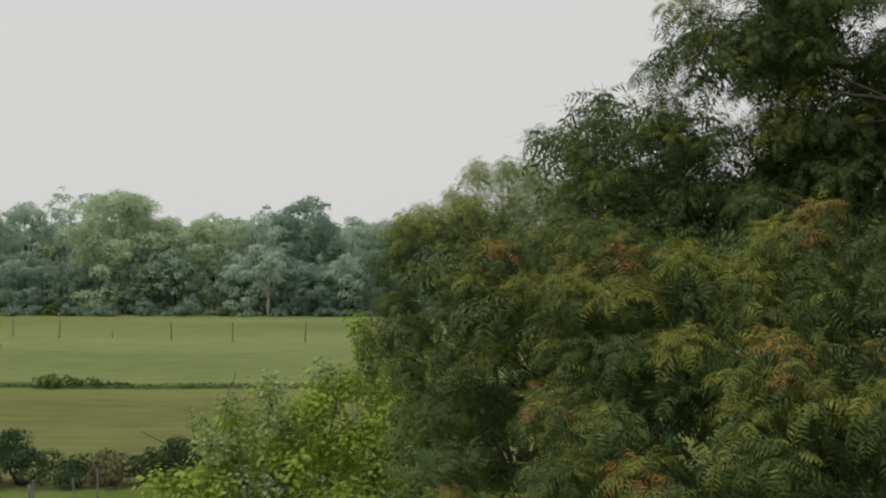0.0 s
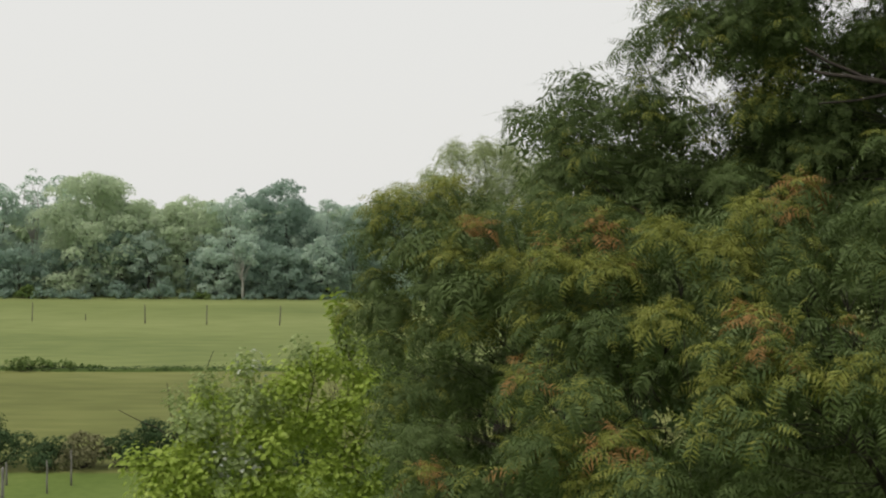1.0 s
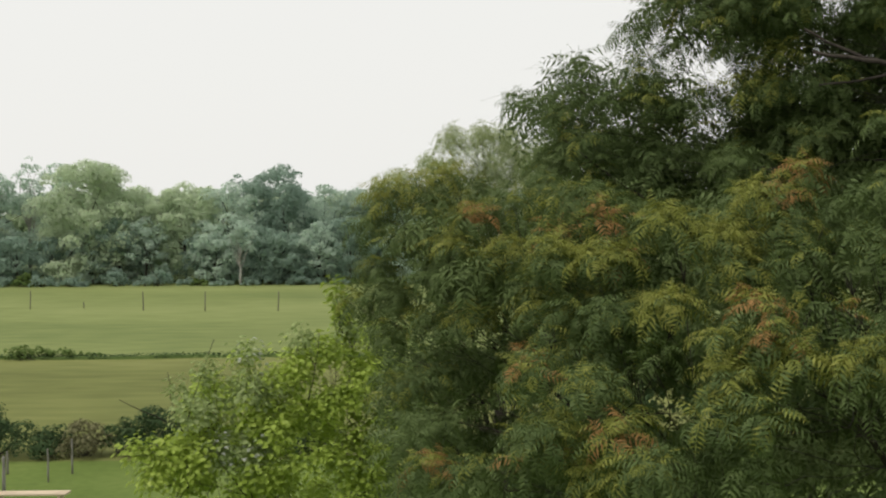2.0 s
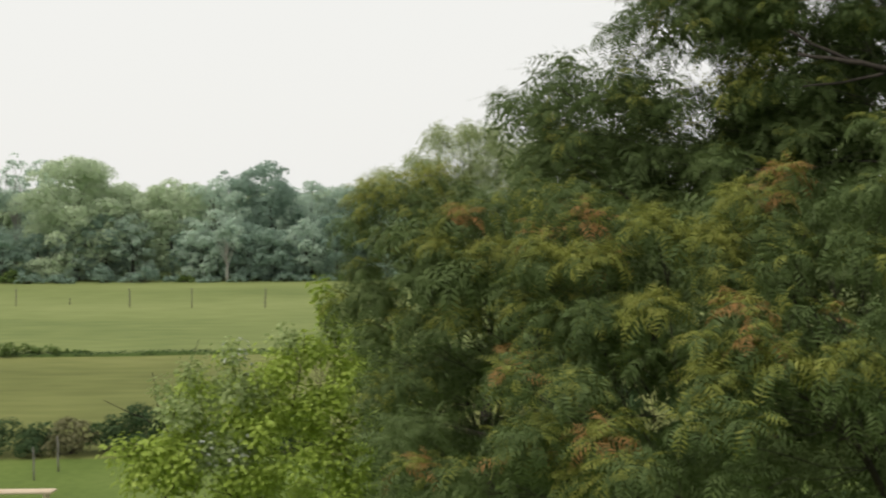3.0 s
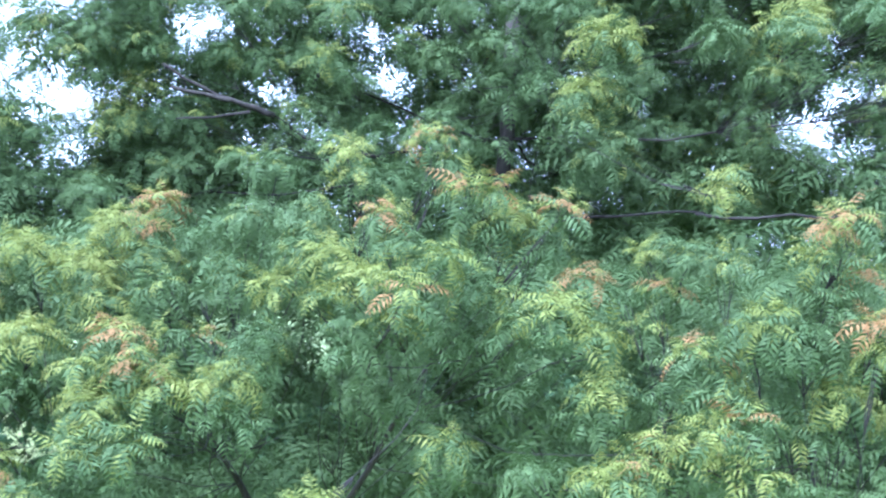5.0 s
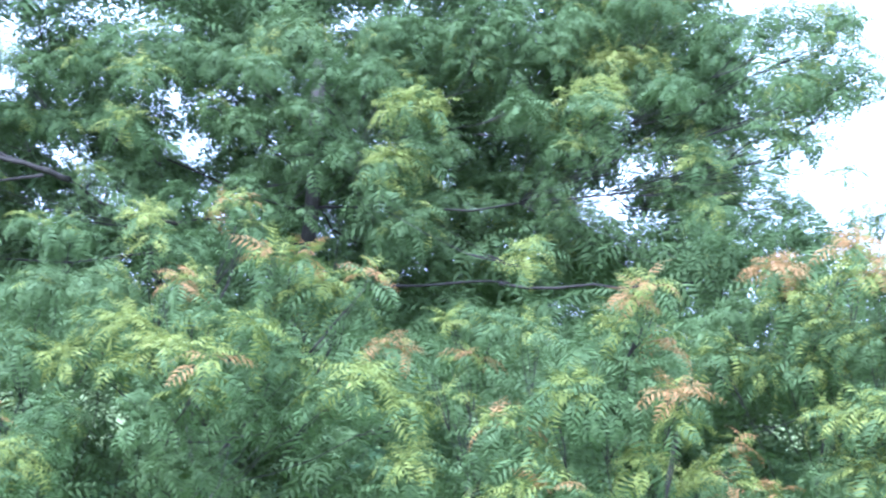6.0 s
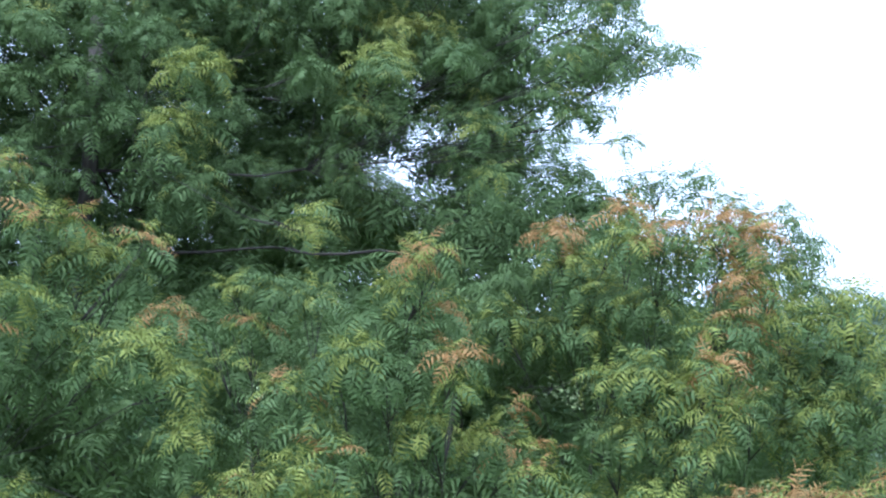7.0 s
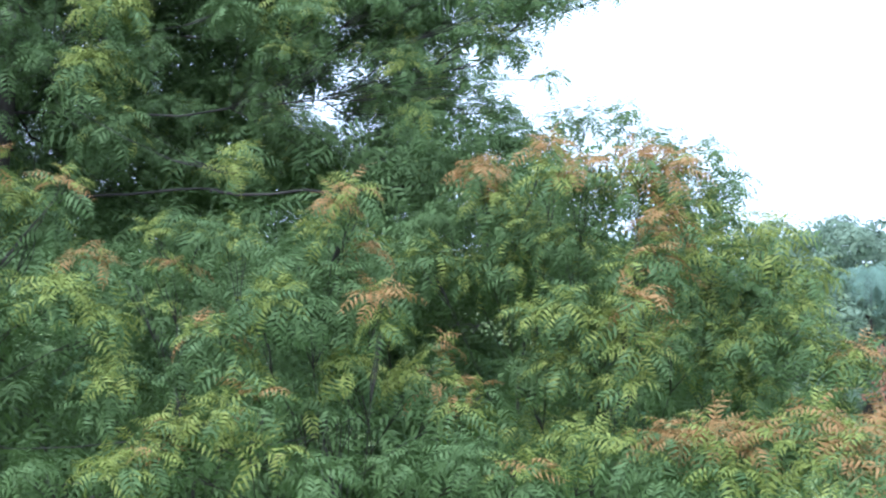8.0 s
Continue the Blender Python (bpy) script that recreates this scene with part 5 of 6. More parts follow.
bough(mid, 0.83, 9.64, 7.83, 0.36, 'i')
bough(mid, 1.43, 9.25, 7.74, 0.35, 'i')
bough(mid, 2.18, 9.43, 7.86, 0.36, 'i')
bough(mid, 2.62, 8.97, 7.99, 0.35, 'i')
bough(mid, 3.16, 9.09, 7.95, 0.36, 'i')
bough(mid, 3.55, 8.26, 8.01, 0.33, 'i')
bough(mid, 4.28, 7.91, 7.86, 0.34, 'i')
bough(right, 3.18, 5.93, 8.08, 0.27, 'i')
bough(right, 3.84, 6.27, 7.86, 0.29, 'i')
bough(right, 3.98, 5.44, 7.95, 0.27, 'i')
bough(right, 4.66, 5.57, 7.80, 0.29, 'i')
bough(right, 4.72, 4.99, 7.90, 0.27, 'i')
bough(right, 5.27, 4.88, 7.96, 0.28, 'i')
bough(right, 5.68, 4.45, 7.99, 0.29, 'i')
bough(right, 3.42, 6.64, 8.02, 0.30, 'i')
bough(right, 3.97, 6.56, 7.90, 0.30, 'i')
bough(right, 4.82, 6.57, 7.98, 0.32, 'i')
bough(right, 4.83, 6.06, 7.93, 0.31, 'i')
bough(right, 4.98, 5.35, 7.88, 0.29, 'i')
bough(right, 5.47, 5.06, 8.04, 0.29, 'i')
bough(right, 6.17, 5.09, 7.86, 0.32, 'i')
bough(amber, 5.83, 4.73, 8.29, 0.28, 'i')
bough(amber, 6.48, 4.51, 8.07, 0.29, 'i')
bough(amber, 6.99, 3.99, 8.00, 0.30, 'i')
bough(amber, 6.40, 3.34, 8.18, 0.27, 'i')
bough(amber, 6.73, 5.23, 8.04, 0.32, 'i')
bough(amber, 6.96, 4.55, 8.17, 0.31, 'i')
bough(amber, 7.01, 4.00, 8.06, 0.30, 'i')
bough(amber, 7.07, 3.64, 8.08, 0.30, 'i')
bough(right, 4.08, 7.45, 7.58, 0.44, 'i')
bough(right, 4.08, 6.90, 7.73, 0.41, 'i')
bough(right, 4.62, 6.44, 7.82, 0.41, 'i')
bough(right, 5.41, 6.86, 7.76, 0.45, 'i')
bough(right, 5.44, 6.20, 7.84, 0.42, 'i')
bough(right, 6.30, 6.17, 7.65, 0.45, 'i')
bough(right, 6.05, 5.22, 7.63, 0.41, 'i')
bough(right, 4.06, 7.60, 7.05, 0.45, 'i')
bough(right, 4.63, 7.50, 7.25, 0.45, 'i')
bough(right, 4.48, 6.50, 7.20, 0.41, 'i')
bough(right, 5.23, 6.81, 7.16, 0.44, 'i')
bough(right, 5.46, 5.93, 7.25, 0.42, 'i')
bough(right, 5.78, 5.60, 7.23, 0.42, 'i')
bough(right, 5.94, 5.23, 7.38, 0.41, 'i')
bough(right, 4.07, 7.43, 6.53, 0.44, 'i')
bough(right, 4.21, 6.79, 6.76, 0.42, 'i')
bough(right, 4.88, 7.00, 6.64, 0.45, 'i')
bough(right, 5.08, 6.16, 6.74, 0.42, 'i')
bough(right, 5.84, 6.34, 6.42, 0.45, 'i')
bough(right, 6.20, 5.80, 6.49, 0.45, 'i')
bough(right, 6.01, 5.13, 6.66, 0.41, 'i')
bough(right, 4.08, 7.31, 6.25, 0.44, 'i')
bough(right, 4.21, 6.72, 6.15, 0.42, 'i')
bough(right, 4.85, 6.95, 6.24, 0.45, 'i')
bough(right, 4.97, 6.20, 6.32, 0.42, 'i')
bough(right, 5.27, 5.87, 6.22, 0.42, 'i')
bough(right, 5.91, 5.84, 6.08, 0.44, 'i')
bough(right, 6.06, 5.16, 6.21, 0.42, 'i')
bough(mid, 0.21, 9.96, 7.77, 0.56, 'i')
bough(mid, 0.48, 9.70, 7.79, 0.54, 'i')
bough(mid, 1.29, 9.28, 7.93, 0.52, 'i')
bough(mid, 1.86, 9.26, 7.82, 0.53, 'i')
bough(mid, 2.47, 8.97, 8.02, 0.52, 'i')
bough(mid, 2.95, 9.07, 7.97, 0.53, 'i')
bough(mid, 3.82, 9.32, 7.98, 0.56, 'i')
bough(mid, 4.64, 9.07, 7.89, 0.57, 'i')
bough(mid, 5.04, 8.58, 7.78, 0.56, 'i')
bough(mid, 0.13, 9.36, 7.15, 0.53, 'i')
bough(mid, 0.62, 9.73, 7.23, 0.55, 'i')
bough(mid, 1.42, 9.40, 7.36, 0.53, 'i')
bough(mid, 1.97, 9.32, 7.14, 0.54, 'i')
bough(mid, 2.39, 9.48, 7.22, 0.55, 'i')
bough(mid, 3.34, 9.17, 7.20, 0.55, 'i')
bough(mid, 3.98, 9.00, 7.17, 0.55, 'i')
bough(mid, 4.23, 8.67, 7.18, 0.54, 'i')
bough(mid, 5.18, 8.56, 7.24, 0.56, 'i')
bough(mid, -0.05, 9.25, 6.59, 0.53, 'i')
bough(mid, 0.73, 9.11, 6.58, 0.52, 'i')
bough(mid, 1.26, 9.32, 6.51, 0.54, 'i')
bough(mid, 1.71, 9.14, 6.47, 0.53, 'i')
bough(mid, 2.84, 9.65, 6.55, 0.57, 'i')
bough(mid, 3.11, 8.85, 6.79, 0.53, 'i')
bough(mid, 3.74, 8.60, 6.83, 0.53, 'i')
bough(mid, 4.56, 8.99, 6.68, 0.57, 'i')
bough(mid, 4.93, 8.12, 6.71, 0.54, 'i')
bough(mid, -0.07, 9.64, 5.98, 0.56, 'i')
bough(mid, 0.76, 9.76, 5.78, 0.57, 'i')
bough(mid, 1.16, 9.03, 6.18, 0.52, 'i')
bough(mid, 1.87, 8.88, 6.00, 0.52, 'i')
bough(mid, 2.45, 8.63, 5.93, 0.52, 'i')
bough(mid, 3.25, 9.10, 5.77, 0.56, 'i')
bough(mid, 3.51, 8.36, 6.10, 0.52, 'i')
bough(mid, 4.42, 8.79, 5.83, 0.57, 'i')
bough(mid, 5.08, 8.47, 5.82, 0.57, 'i')
bough(amber, 6.72, 5.05, 7.82, 0.39, 'i')
bough(amber, 7.21, 4.64, 7.88, 0.40, 'i')
bough(amber, 7.45, 4.36, 7.84, 0.40, 'i')
bough(amber, 7.94, 4.02, 7.80, 0.41, 'i')
bough(amber, 7.45, 3.10, 7.71, 0.38, 'i')
bough(amber, 6.82, 5.07, 7.17, 0.40, 'i')
bough(amber, 7.48, 4.80, 7.11, 0.42, 'i')
bough(amber, 7.75, 4.36, 7.29, 0.42, 'i')
bough(amber, 7.60, 3.84, 7.21, 0.40, 'i')
bough(amber, 7.89, 3.30, 7.39, 0.40, 'i')
bough(amber, 6.95, 5.22, 6.63, 0.41, 'i')
bough(amber, 6.75, 4.47, 6.73, 0.38, 'i')
bough(amber, 7.22, 4.27, 6.71, 0.40, 'i')
bough(amber, 7.29, 3.46, 6.73, 0.38, 'i')
bough(amber, 7.28, 3.15, 6.71, 0.38, 'i')
bough(amber, 6.93, 5.07, 5.92, 0.42, 'i')
bough(amber, 6.81, 4.62, 6.03, 0.40, 'i')
bough(amber, 7.05, 4.07, 6.28, 0.39, 'i')
bough(amber, 7.88, 3.82, 6.15, 0.42, 'i')
bough(amber, 7.81, 3.19, 6.10, 0.41, 'i')
bough(right, 3.30, 6.09, 8.21, 0.27, 'i')
bough(right, 3.88, 6.64, 8.08, 0.30, 'i')
bough(right, 3.93, 5.86, 8.14, 0.28, 'i')
bough(right, 4.57, 5.95, 8.02, 0.30, 'i')
bough(right, 4.68, 5.51, 8.04, 0.29, 'i')
bough(right, 5.27, 5.35, 8.05, 0.30, 'i')
bough(right, 5.28, 4.87, 8.18, 0.28, 'i')
bough(right, 5.87, 4.93, 8.09, 0.30, 'i')
bough(right, 3.27, 6.25, 7.77, 0.28, 'i')
bough(right, 3.89, 6.56, 7.77, 0.30, 'i')
bough(right, 3.87, 5.74, 7.69, 0.28, 'i')
bough(right, 4.71, 6.09, 7.66, 0.31, 'i')
bough(right, 4.42, 5.21, 7.82, 0.27, 'i')
bough(right, 4.73, 4.84, 7.71, 0.27, 'i')
bough(right, 5.21, 4.84, 7.70, 0.28, 'i')
bough(right, 5.60, 4.77, 7.76, 0.29, 'i')
bough(right, 3.16, 5.92, 7.41, 0.27, 'i')
bough(right, 3.92, 6.52, 7.30, 0.30, 'i')
bough(right, 4.07, 5.87, 7.24, 0.29, 'i')
bough(right, 4.64, 5.99, 7.22, 0.30, 'i')
bough(right, 4.64, 5.48, 7.27, 0.29, 'i')
bough(right, 4.69, 4.92, 7.43, 0.27, 'i')
bough(right, 5.57, 5.24, 7.23, 0.31, 'i')
bough(right, 5.71, 4.82, 7.18, 0.30, 'i')
bough(right, 3.41, 6.25, 6.98, 0.29, 'i')
bough(right, 3.89, 6.41, 6.81, 0.30, 'i')
bough(right, 4.06, 6.19, 6.79, 0.30, 'i')
bough(right, 4.28, 5.48, 7.01, 0.28, 'i')
bough(right, 4.63, 5.28, 6.85, 0.28, 'i')
bough(right, 4.70, 4.92, 7.04, 0.27, 'i')
bough(right, 4.95, 4.70, 7.02, 0.28, 'i')
bough(right, 5.53, 4.52, 6.85, 0.29, 'i')
bough(right, 3.28, 6.22, 6.68, 0.29, 'i')
bough(right, 3.41, 5.79, 6.70, 0.27, 'i')
bough(right, 3.77, 5.46, 6.61, 0.27, 'i')
bough(right, 4.04, 5.42, 6.66, 0.28, 'i')
bough(right, 4.34, 4.93, 6.66, 0.27, 'i')
bough(right, 5.11, 5.37, 6.37, 0.30, 'i')
bough(right, 4.89, 4.57, 6.52, 0.28, 'i')
bough(right, 5.45, 4.56, 6.45, 0.29, 'i')
bough(amber, 6.70, 4.10, 8.33, 0.27, 'i')
bough(amber, 6.27, 4.80, 8.01, 0.28, 'i')
bough(amber, 5.97, 4.08, 8.12, 0.25, 'i')
bough(amber, 6.51, 4.19, 7.96, 0.27, 'i')
bough(amber, 6.40, 3.52, 7.96, 0.26, 'i')
bough(amber, 6.87, 3.37, 8.06, 0.27, 'i')
bough(amber, 6.31, 4.87, 7.57, 0.28, 'i')
bough(amber, 6.29, 4.46, 7.51, 0.27, 'i')
bough(amber, 6.67, 4.13, 7.61, 0.27, 'i')
bough(amber, 6.96, 3.89, 7.56, 0.28, 'i')
bough(amber, 6.66, 3.40, 7.69, 0.26, 'i')
bough(amber, 7.22, 3.23, 7.76, 0.28, 'i')
bough(amber, 5.56, 4.49, 7.25, 0.25, 'i')
bough(amber, 6.35, 4.55, 7.19, 0.28, 'i')
bough(amber, 6.48, 3.99, 7.25, 0.27, 'i')
bough(amber, 6.60, 3.63, 7.37, 0.27, 'i')
bough(amber, 6.85, 3.37, 7.38, 0.27, 'i')
bough(amber, 6.64, 2.86, 7.31, 0.26, 'i')
bough(amber, 5.84, 4.47, 6.82, 0.26, 'i')
bough(amber, 6.20, 4.47, 6.72, 0.27, 'i')
bough(amber, 6.22, 3.74, 6.80, 0.26, 'i')
bough(amber, 6.84, 3.76, 6.81, 0.28, 'i')
bough(amber, 6.36, 3.13, 6.97, 0.25, 'i')
bough(amber, 6.96, 2.89, 7.03, 0.27, 'i')
bough(amber, 5.74, 4.39, 6.56, 0.26, 'i')
bough(amber, 6.13, 4.24, 6.55, 0.27, 'i')
bough(amber, 6.57, 3.95, 6.47, 0.28, 'i')
bough(amber, 6.51, 3.59, 6.52, 0.27, 'i')
bough(amber, 6.82, 3.21, 6.60, 0.27, 'i')
bough(amber, 6.69, 2.90, 6.68, 0.26, 'i')
bough(shrub, -2.45, 12.55, 6.46, 0.30)
bough(shrub, -2.03, 12.77, 6.53, 0.30)
bough(shrub, -1.57, 12.53, 6.31, 0.30)
bough(shrub, -1.31, 12.72, 6.35, 0.30)
bough(shrub, -0.97, 13.17, 6.43, 0.31)
bough(shrub, -0.37, 13.10, 6.23, 0.31)
bough(shrub, -2.58, 12.40, 6.06, 0.30)
bough(shrub, -2.11, 12.46, 6.09, 0.30)
bough(shrub, -1.79, 12.80, 5.99, 0.31)
bough(shrub, -1.28, 12.81, 6.06, 0.30)
bough(shrub, -0.72, 13.00, 5.78, 0.31)
bough(shrub, -0.28, 13.06, 5.97, 0.31)
bough(shrub, -2.56, 12.32, 5.67, 0.30)
bough(shrub, -2.04, 12.68, 5.48, 0.31)
bough(shrub, -1.70, 12.25, 5.57, 0.30)
bough(shrub, -1.32, 13.05, 5.35, 0.31)
bough(shrub, -0.79, 12.56, 5.53, 0.30)
bough(shrub, -0.48, 12.75, 5.46, 0.30)


def behind(tree, back, share, drop=0.05):
    """The crown goes on behind the outer boughs, away from the house."""
    for c, r in [(c, abs(r)) for c, r in tree.boughs]:
        if tree.rng.random() < share:
            away = Vector((c.x, c.y, 0)).normalized()
            d = away * back * tree.rng.uniform(0.8, 1.2)
            bough(tree, c.x + d.x, c.y + d.y, c.z - drop + tree.rng.uniform(-0.1, 0.1), r * 1.05, 'i' if tree.leafage == 'neem' else 'g')


def prune(tree, openings, front=9.0, back=9.0):
    """Openings and hollows between the boughs: shoots within them, from front to back of their middle, fall away."""
    for x, y, z, r in openings:
        centre, along = Vector((x, y, z)), (Vector((x, y, z)) - Vector(EYE)).normalized()
        kept = []
        for s in tree.shoots:
            deep = (s[0] - centre).dot(along)
            off = ((s[0] - centre) - along * deep).length
            if off > r * tree.rng.uniform(0.5, 1.0) or deep < -front or deep > back:
                kept.append(s)
        tree.shoots = kept


for turn in range(8, 62, 2):
    bough(mid if turn < 40 else amber, math.sin(radians(turn)) * 8.4, math.cos(radians(turn)) * 8.4, (8.2 if turn < 34 else 8.05) + mid.rng.uniform(-0.1, 0.1), 0.34, 'i')
    bough(mid if turn < 40 else amber, math.sin(radians(turn)) * 8.2, math.cos(radians(turn)) * 8.2, 7.6 + mid.rng.uniform(-0.2, 0.2), 0.4, 'i')
    bough(mid if turn < 40 else amber, math.sin(radians(turn)) * 7.7, math.cos(radians(turn)) * 7.7, 6.85 + mid.rng.uniform(-0.2, 0.2), 0.42, 'i')
for turn in range(8, 58, 2):
    reach = 10.3 if turn < 36 else 10.3 - (turn - 36) * 0.07
    bough(tall, math.sin(radians(turn)) * reach, math.cos(radians(turn)) * reach, 8.7 + tall.rng.uniform(0, 0.35), 0.36, 'i')
    bough(tall, math.sin(radians(turn)) * reach * 0.95, math.cos(radians(turn)) * reach * 0.95, 8.3 + tall.rng.uniform(-0.1, 0.1), 0.34, 'i')
behind(tall, 0.8, 0.15, 0.2)
behind(mid, 0.75, 0.1, 0.15)
behind(right, 0.6, 0.15, 0.12)
behind(amber, 0.65, 0.2, 0.12)
behind(shrub, 0.9, 0.7, 0.2)
behind(pale, 0.9, 0.6, 0.1)
HOLLOWS = ((3.24, 4.88, 7.62, 0.26), (4.21, 5.37, 8.59, 0.25), (4.06, 5.23, 8.32, 0.21), (4.09, 4.81, 8.04, 0.22),
           (3.69, 3.94, 7.30, 0.22), (4.22, 3.89, 7.44, 0.19), (4.85, 3.46, 7.51, 0.18), (5.23, 3.88, 7.96, 0.21),
           (5.31, 2.76, 7.62, 0.18), (2.36, 5.59, 7.68, 0.28), (3.08, 5.09, 7.60, 0.26), (1.87, 6.13, 8.00, 0.16),
           (1.65, 5.59, 7.41, 0.24), (2.35, 5.58, 7.48, 0.29), (2.45, 5.83, 8.16, 0.16), (1.63, 5.58, 7.22, 0.26),
           (0.25, 7.55, 7.37, 0.28), (1.77, 5.55, 7.40, 0.41), (1.98, 6.21, 8.16, 0.26), (1.23, 6.64, 7.49, 0.30),
           (1.44, 6.22, 7.79, 0.12))
for tree in (mid, right, amber):
    prune(tree, HOLLOWS, 0.6, 0.8)
prune(tall, ((2.9, 8.92, 10.15, 0.17), (2.85, 9.0, 9.9, 0.15), (4.26, 8.4, 9.82, 0.18), (4.28, 8.4, 9.62, 0.15), (5.09, 8.01, 9.13, 0.12), (5.24, 7.91, 9.14, 0.12), (6.73, 6.22, 9.32, 0.19), (6.88, 6.09, 9.1, 0.17), (6.5, 6.48, 9.1, 0.15),
             (6.2, 6.75, 9.02, 0.11), (2.04, 9.28, 9.19, 0.17), (2.79, 9.04, 9.64, 0.13), (2.31, 9.09, 10.2, 0.14), (1.74, 9.38, 9.02, 0.15), (1.8, 9.45, 8.82, 0.12), (1.88, 9.44, 8.6, 0.10), (2.13, 9.38, 8.94, 0.10), (2.23, 9.35, 9.05, 0.11)))
for tree, limbs in ((tall, 11), (mid, 9), (right, 6), (amber, 7), (greytop, 4), (shrub, 7), (pale, 5), (edge, 3)):
    grow(tree, limbs)

# dark limbs that show through the tall tree's crown
tall_top = bpy.data.objects["neem_tree"]
for a, b, thick in (((5.2, 7.8, 8.6), (6.0, 6.7, 8.68), 0.016), ((5.95, 6.75, 8.67), (6.9, 5.3, 8.71), 0.013), ((3.5, 8.85, 9.42), (2.75, 9.1, 9.62), 0.028), ((3.4, 8.85, 9.45), (2.7, 9.15, 9.8), 0.02), ((3.3, 8.85, 9.44), (2.8, 9.12, 9.38), 0.014), ((4.3, 8.5, 9.1), (3.5, 8.85, 9.42), 0.018), ((1.6, 9.75, 8.55), (0.95, 9.9, 9.05), 0.014)):
    bm = bmesh.new()
    pts, rad = stem(a, b, thick, thick * 0.45, random.Random(int(thick * 9000)), 0.1, 8)
    tube(bm, pts, rad, 7)
    part("limb", finish("limb", bm, bark), tall_top)

# bare twigs that stand out of the shrub
shrub_top = bpy.data.objects["shrub"]
for a, b, thick in (((-2.4, 11.3, 5.9), (-2.12, 11.2, 7.3), 0.011), ((-2.3, 11.3, 6.2), (-2.55, 11.2, 7.0), 0.009), ((-2.4, 11.3, 6.4), (-3.0, 11.2, 6.75), 0.007), ((-2.4, 11.25, 6.2), (-3.1, 11.2, 6.35), 0.006), ((-1.3, 11.3, 6.6), (-1.15, 11.2, 7.35), 0.007)):
    bm = bmesh.new()
    pts, rad = stem(a, b, thick, 0.003, random.Random(int(thick * 5000)), 0.13, 8)
    tube(bm, pts, rad, 5)
    part("bare_twig", finish("bare_twig", bm, bark), shrub_top)

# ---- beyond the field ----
# the haze over this row is in its leaf colours, not in the air
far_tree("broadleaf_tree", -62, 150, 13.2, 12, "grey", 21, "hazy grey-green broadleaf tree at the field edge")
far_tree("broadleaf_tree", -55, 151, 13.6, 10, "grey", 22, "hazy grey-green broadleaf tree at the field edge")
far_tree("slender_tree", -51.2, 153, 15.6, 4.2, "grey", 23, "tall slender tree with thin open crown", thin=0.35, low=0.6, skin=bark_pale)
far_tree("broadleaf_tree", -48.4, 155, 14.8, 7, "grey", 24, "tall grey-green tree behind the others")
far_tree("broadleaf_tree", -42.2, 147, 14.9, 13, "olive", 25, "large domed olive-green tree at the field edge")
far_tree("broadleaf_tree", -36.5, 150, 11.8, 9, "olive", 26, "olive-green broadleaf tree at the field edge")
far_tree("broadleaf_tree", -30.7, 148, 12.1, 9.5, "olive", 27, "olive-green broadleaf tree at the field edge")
far_tree("broadleaf_tree", -25.0, 147, 12.0, 8.5, "grey", 28, "hazy grey-green tree with layered crown")
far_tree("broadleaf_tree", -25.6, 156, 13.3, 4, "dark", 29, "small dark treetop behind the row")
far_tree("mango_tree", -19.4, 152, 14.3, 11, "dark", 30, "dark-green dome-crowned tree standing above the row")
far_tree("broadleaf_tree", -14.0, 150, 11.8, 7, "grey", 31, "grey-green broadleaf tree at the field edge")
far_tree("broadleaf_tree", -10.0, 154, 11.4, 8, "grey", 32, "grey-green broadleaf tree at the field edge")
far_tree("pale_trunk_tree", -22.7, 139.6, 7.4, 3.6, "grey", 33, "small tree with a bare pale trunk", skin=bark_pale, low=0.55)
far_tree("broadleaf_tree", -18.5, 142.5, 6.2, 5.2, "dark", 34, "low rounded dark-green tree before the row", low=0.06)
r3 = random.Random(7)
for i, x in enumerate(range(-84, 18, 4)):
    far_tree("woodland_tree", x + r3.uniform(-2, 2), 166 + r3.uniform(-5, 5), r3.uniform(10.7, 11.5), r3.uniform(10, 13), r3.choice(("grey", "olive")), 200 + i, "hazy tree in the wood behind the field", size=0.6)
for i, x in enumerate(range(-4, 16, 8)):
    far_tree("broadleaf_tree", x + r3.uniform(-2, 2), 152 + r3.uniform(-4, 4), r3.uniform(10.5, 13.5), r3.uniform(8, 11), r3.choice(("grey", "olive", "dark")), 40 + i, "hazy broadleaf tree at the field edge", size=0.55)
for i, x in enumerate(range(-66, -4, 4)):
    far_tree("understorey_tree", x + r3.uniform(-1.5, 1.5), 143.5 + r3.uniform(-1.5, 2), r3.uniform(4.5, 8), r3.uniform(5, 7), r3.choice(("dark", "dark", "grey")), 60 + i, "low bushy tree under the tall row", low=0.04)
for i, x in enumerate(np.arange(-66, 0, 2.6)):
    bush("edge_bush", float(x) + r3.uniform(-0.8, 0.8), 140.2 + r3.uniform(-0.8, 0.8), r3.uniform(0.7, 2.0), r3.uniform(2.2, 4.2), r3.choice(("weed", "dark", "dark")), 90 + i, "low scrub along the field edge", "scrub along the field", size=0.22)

# trees added behind the neems to keep the bright field from showing through
for i, (turn, away) in enumerate(((7, 22), (17, 21), (27, 19), (37, 20), (48, 19), (58, 20))):
    far_tree("backing_tree", math.sin(radians(turn)) * away, math.cos(radians(turn)) * away, 6.9, 4.6 if turn < 10 else 6.2, "hedge", 300 + i, "dark-green leafy backing tree added behind the neem trees", group="garden trees", size=0.17, low=0.04)

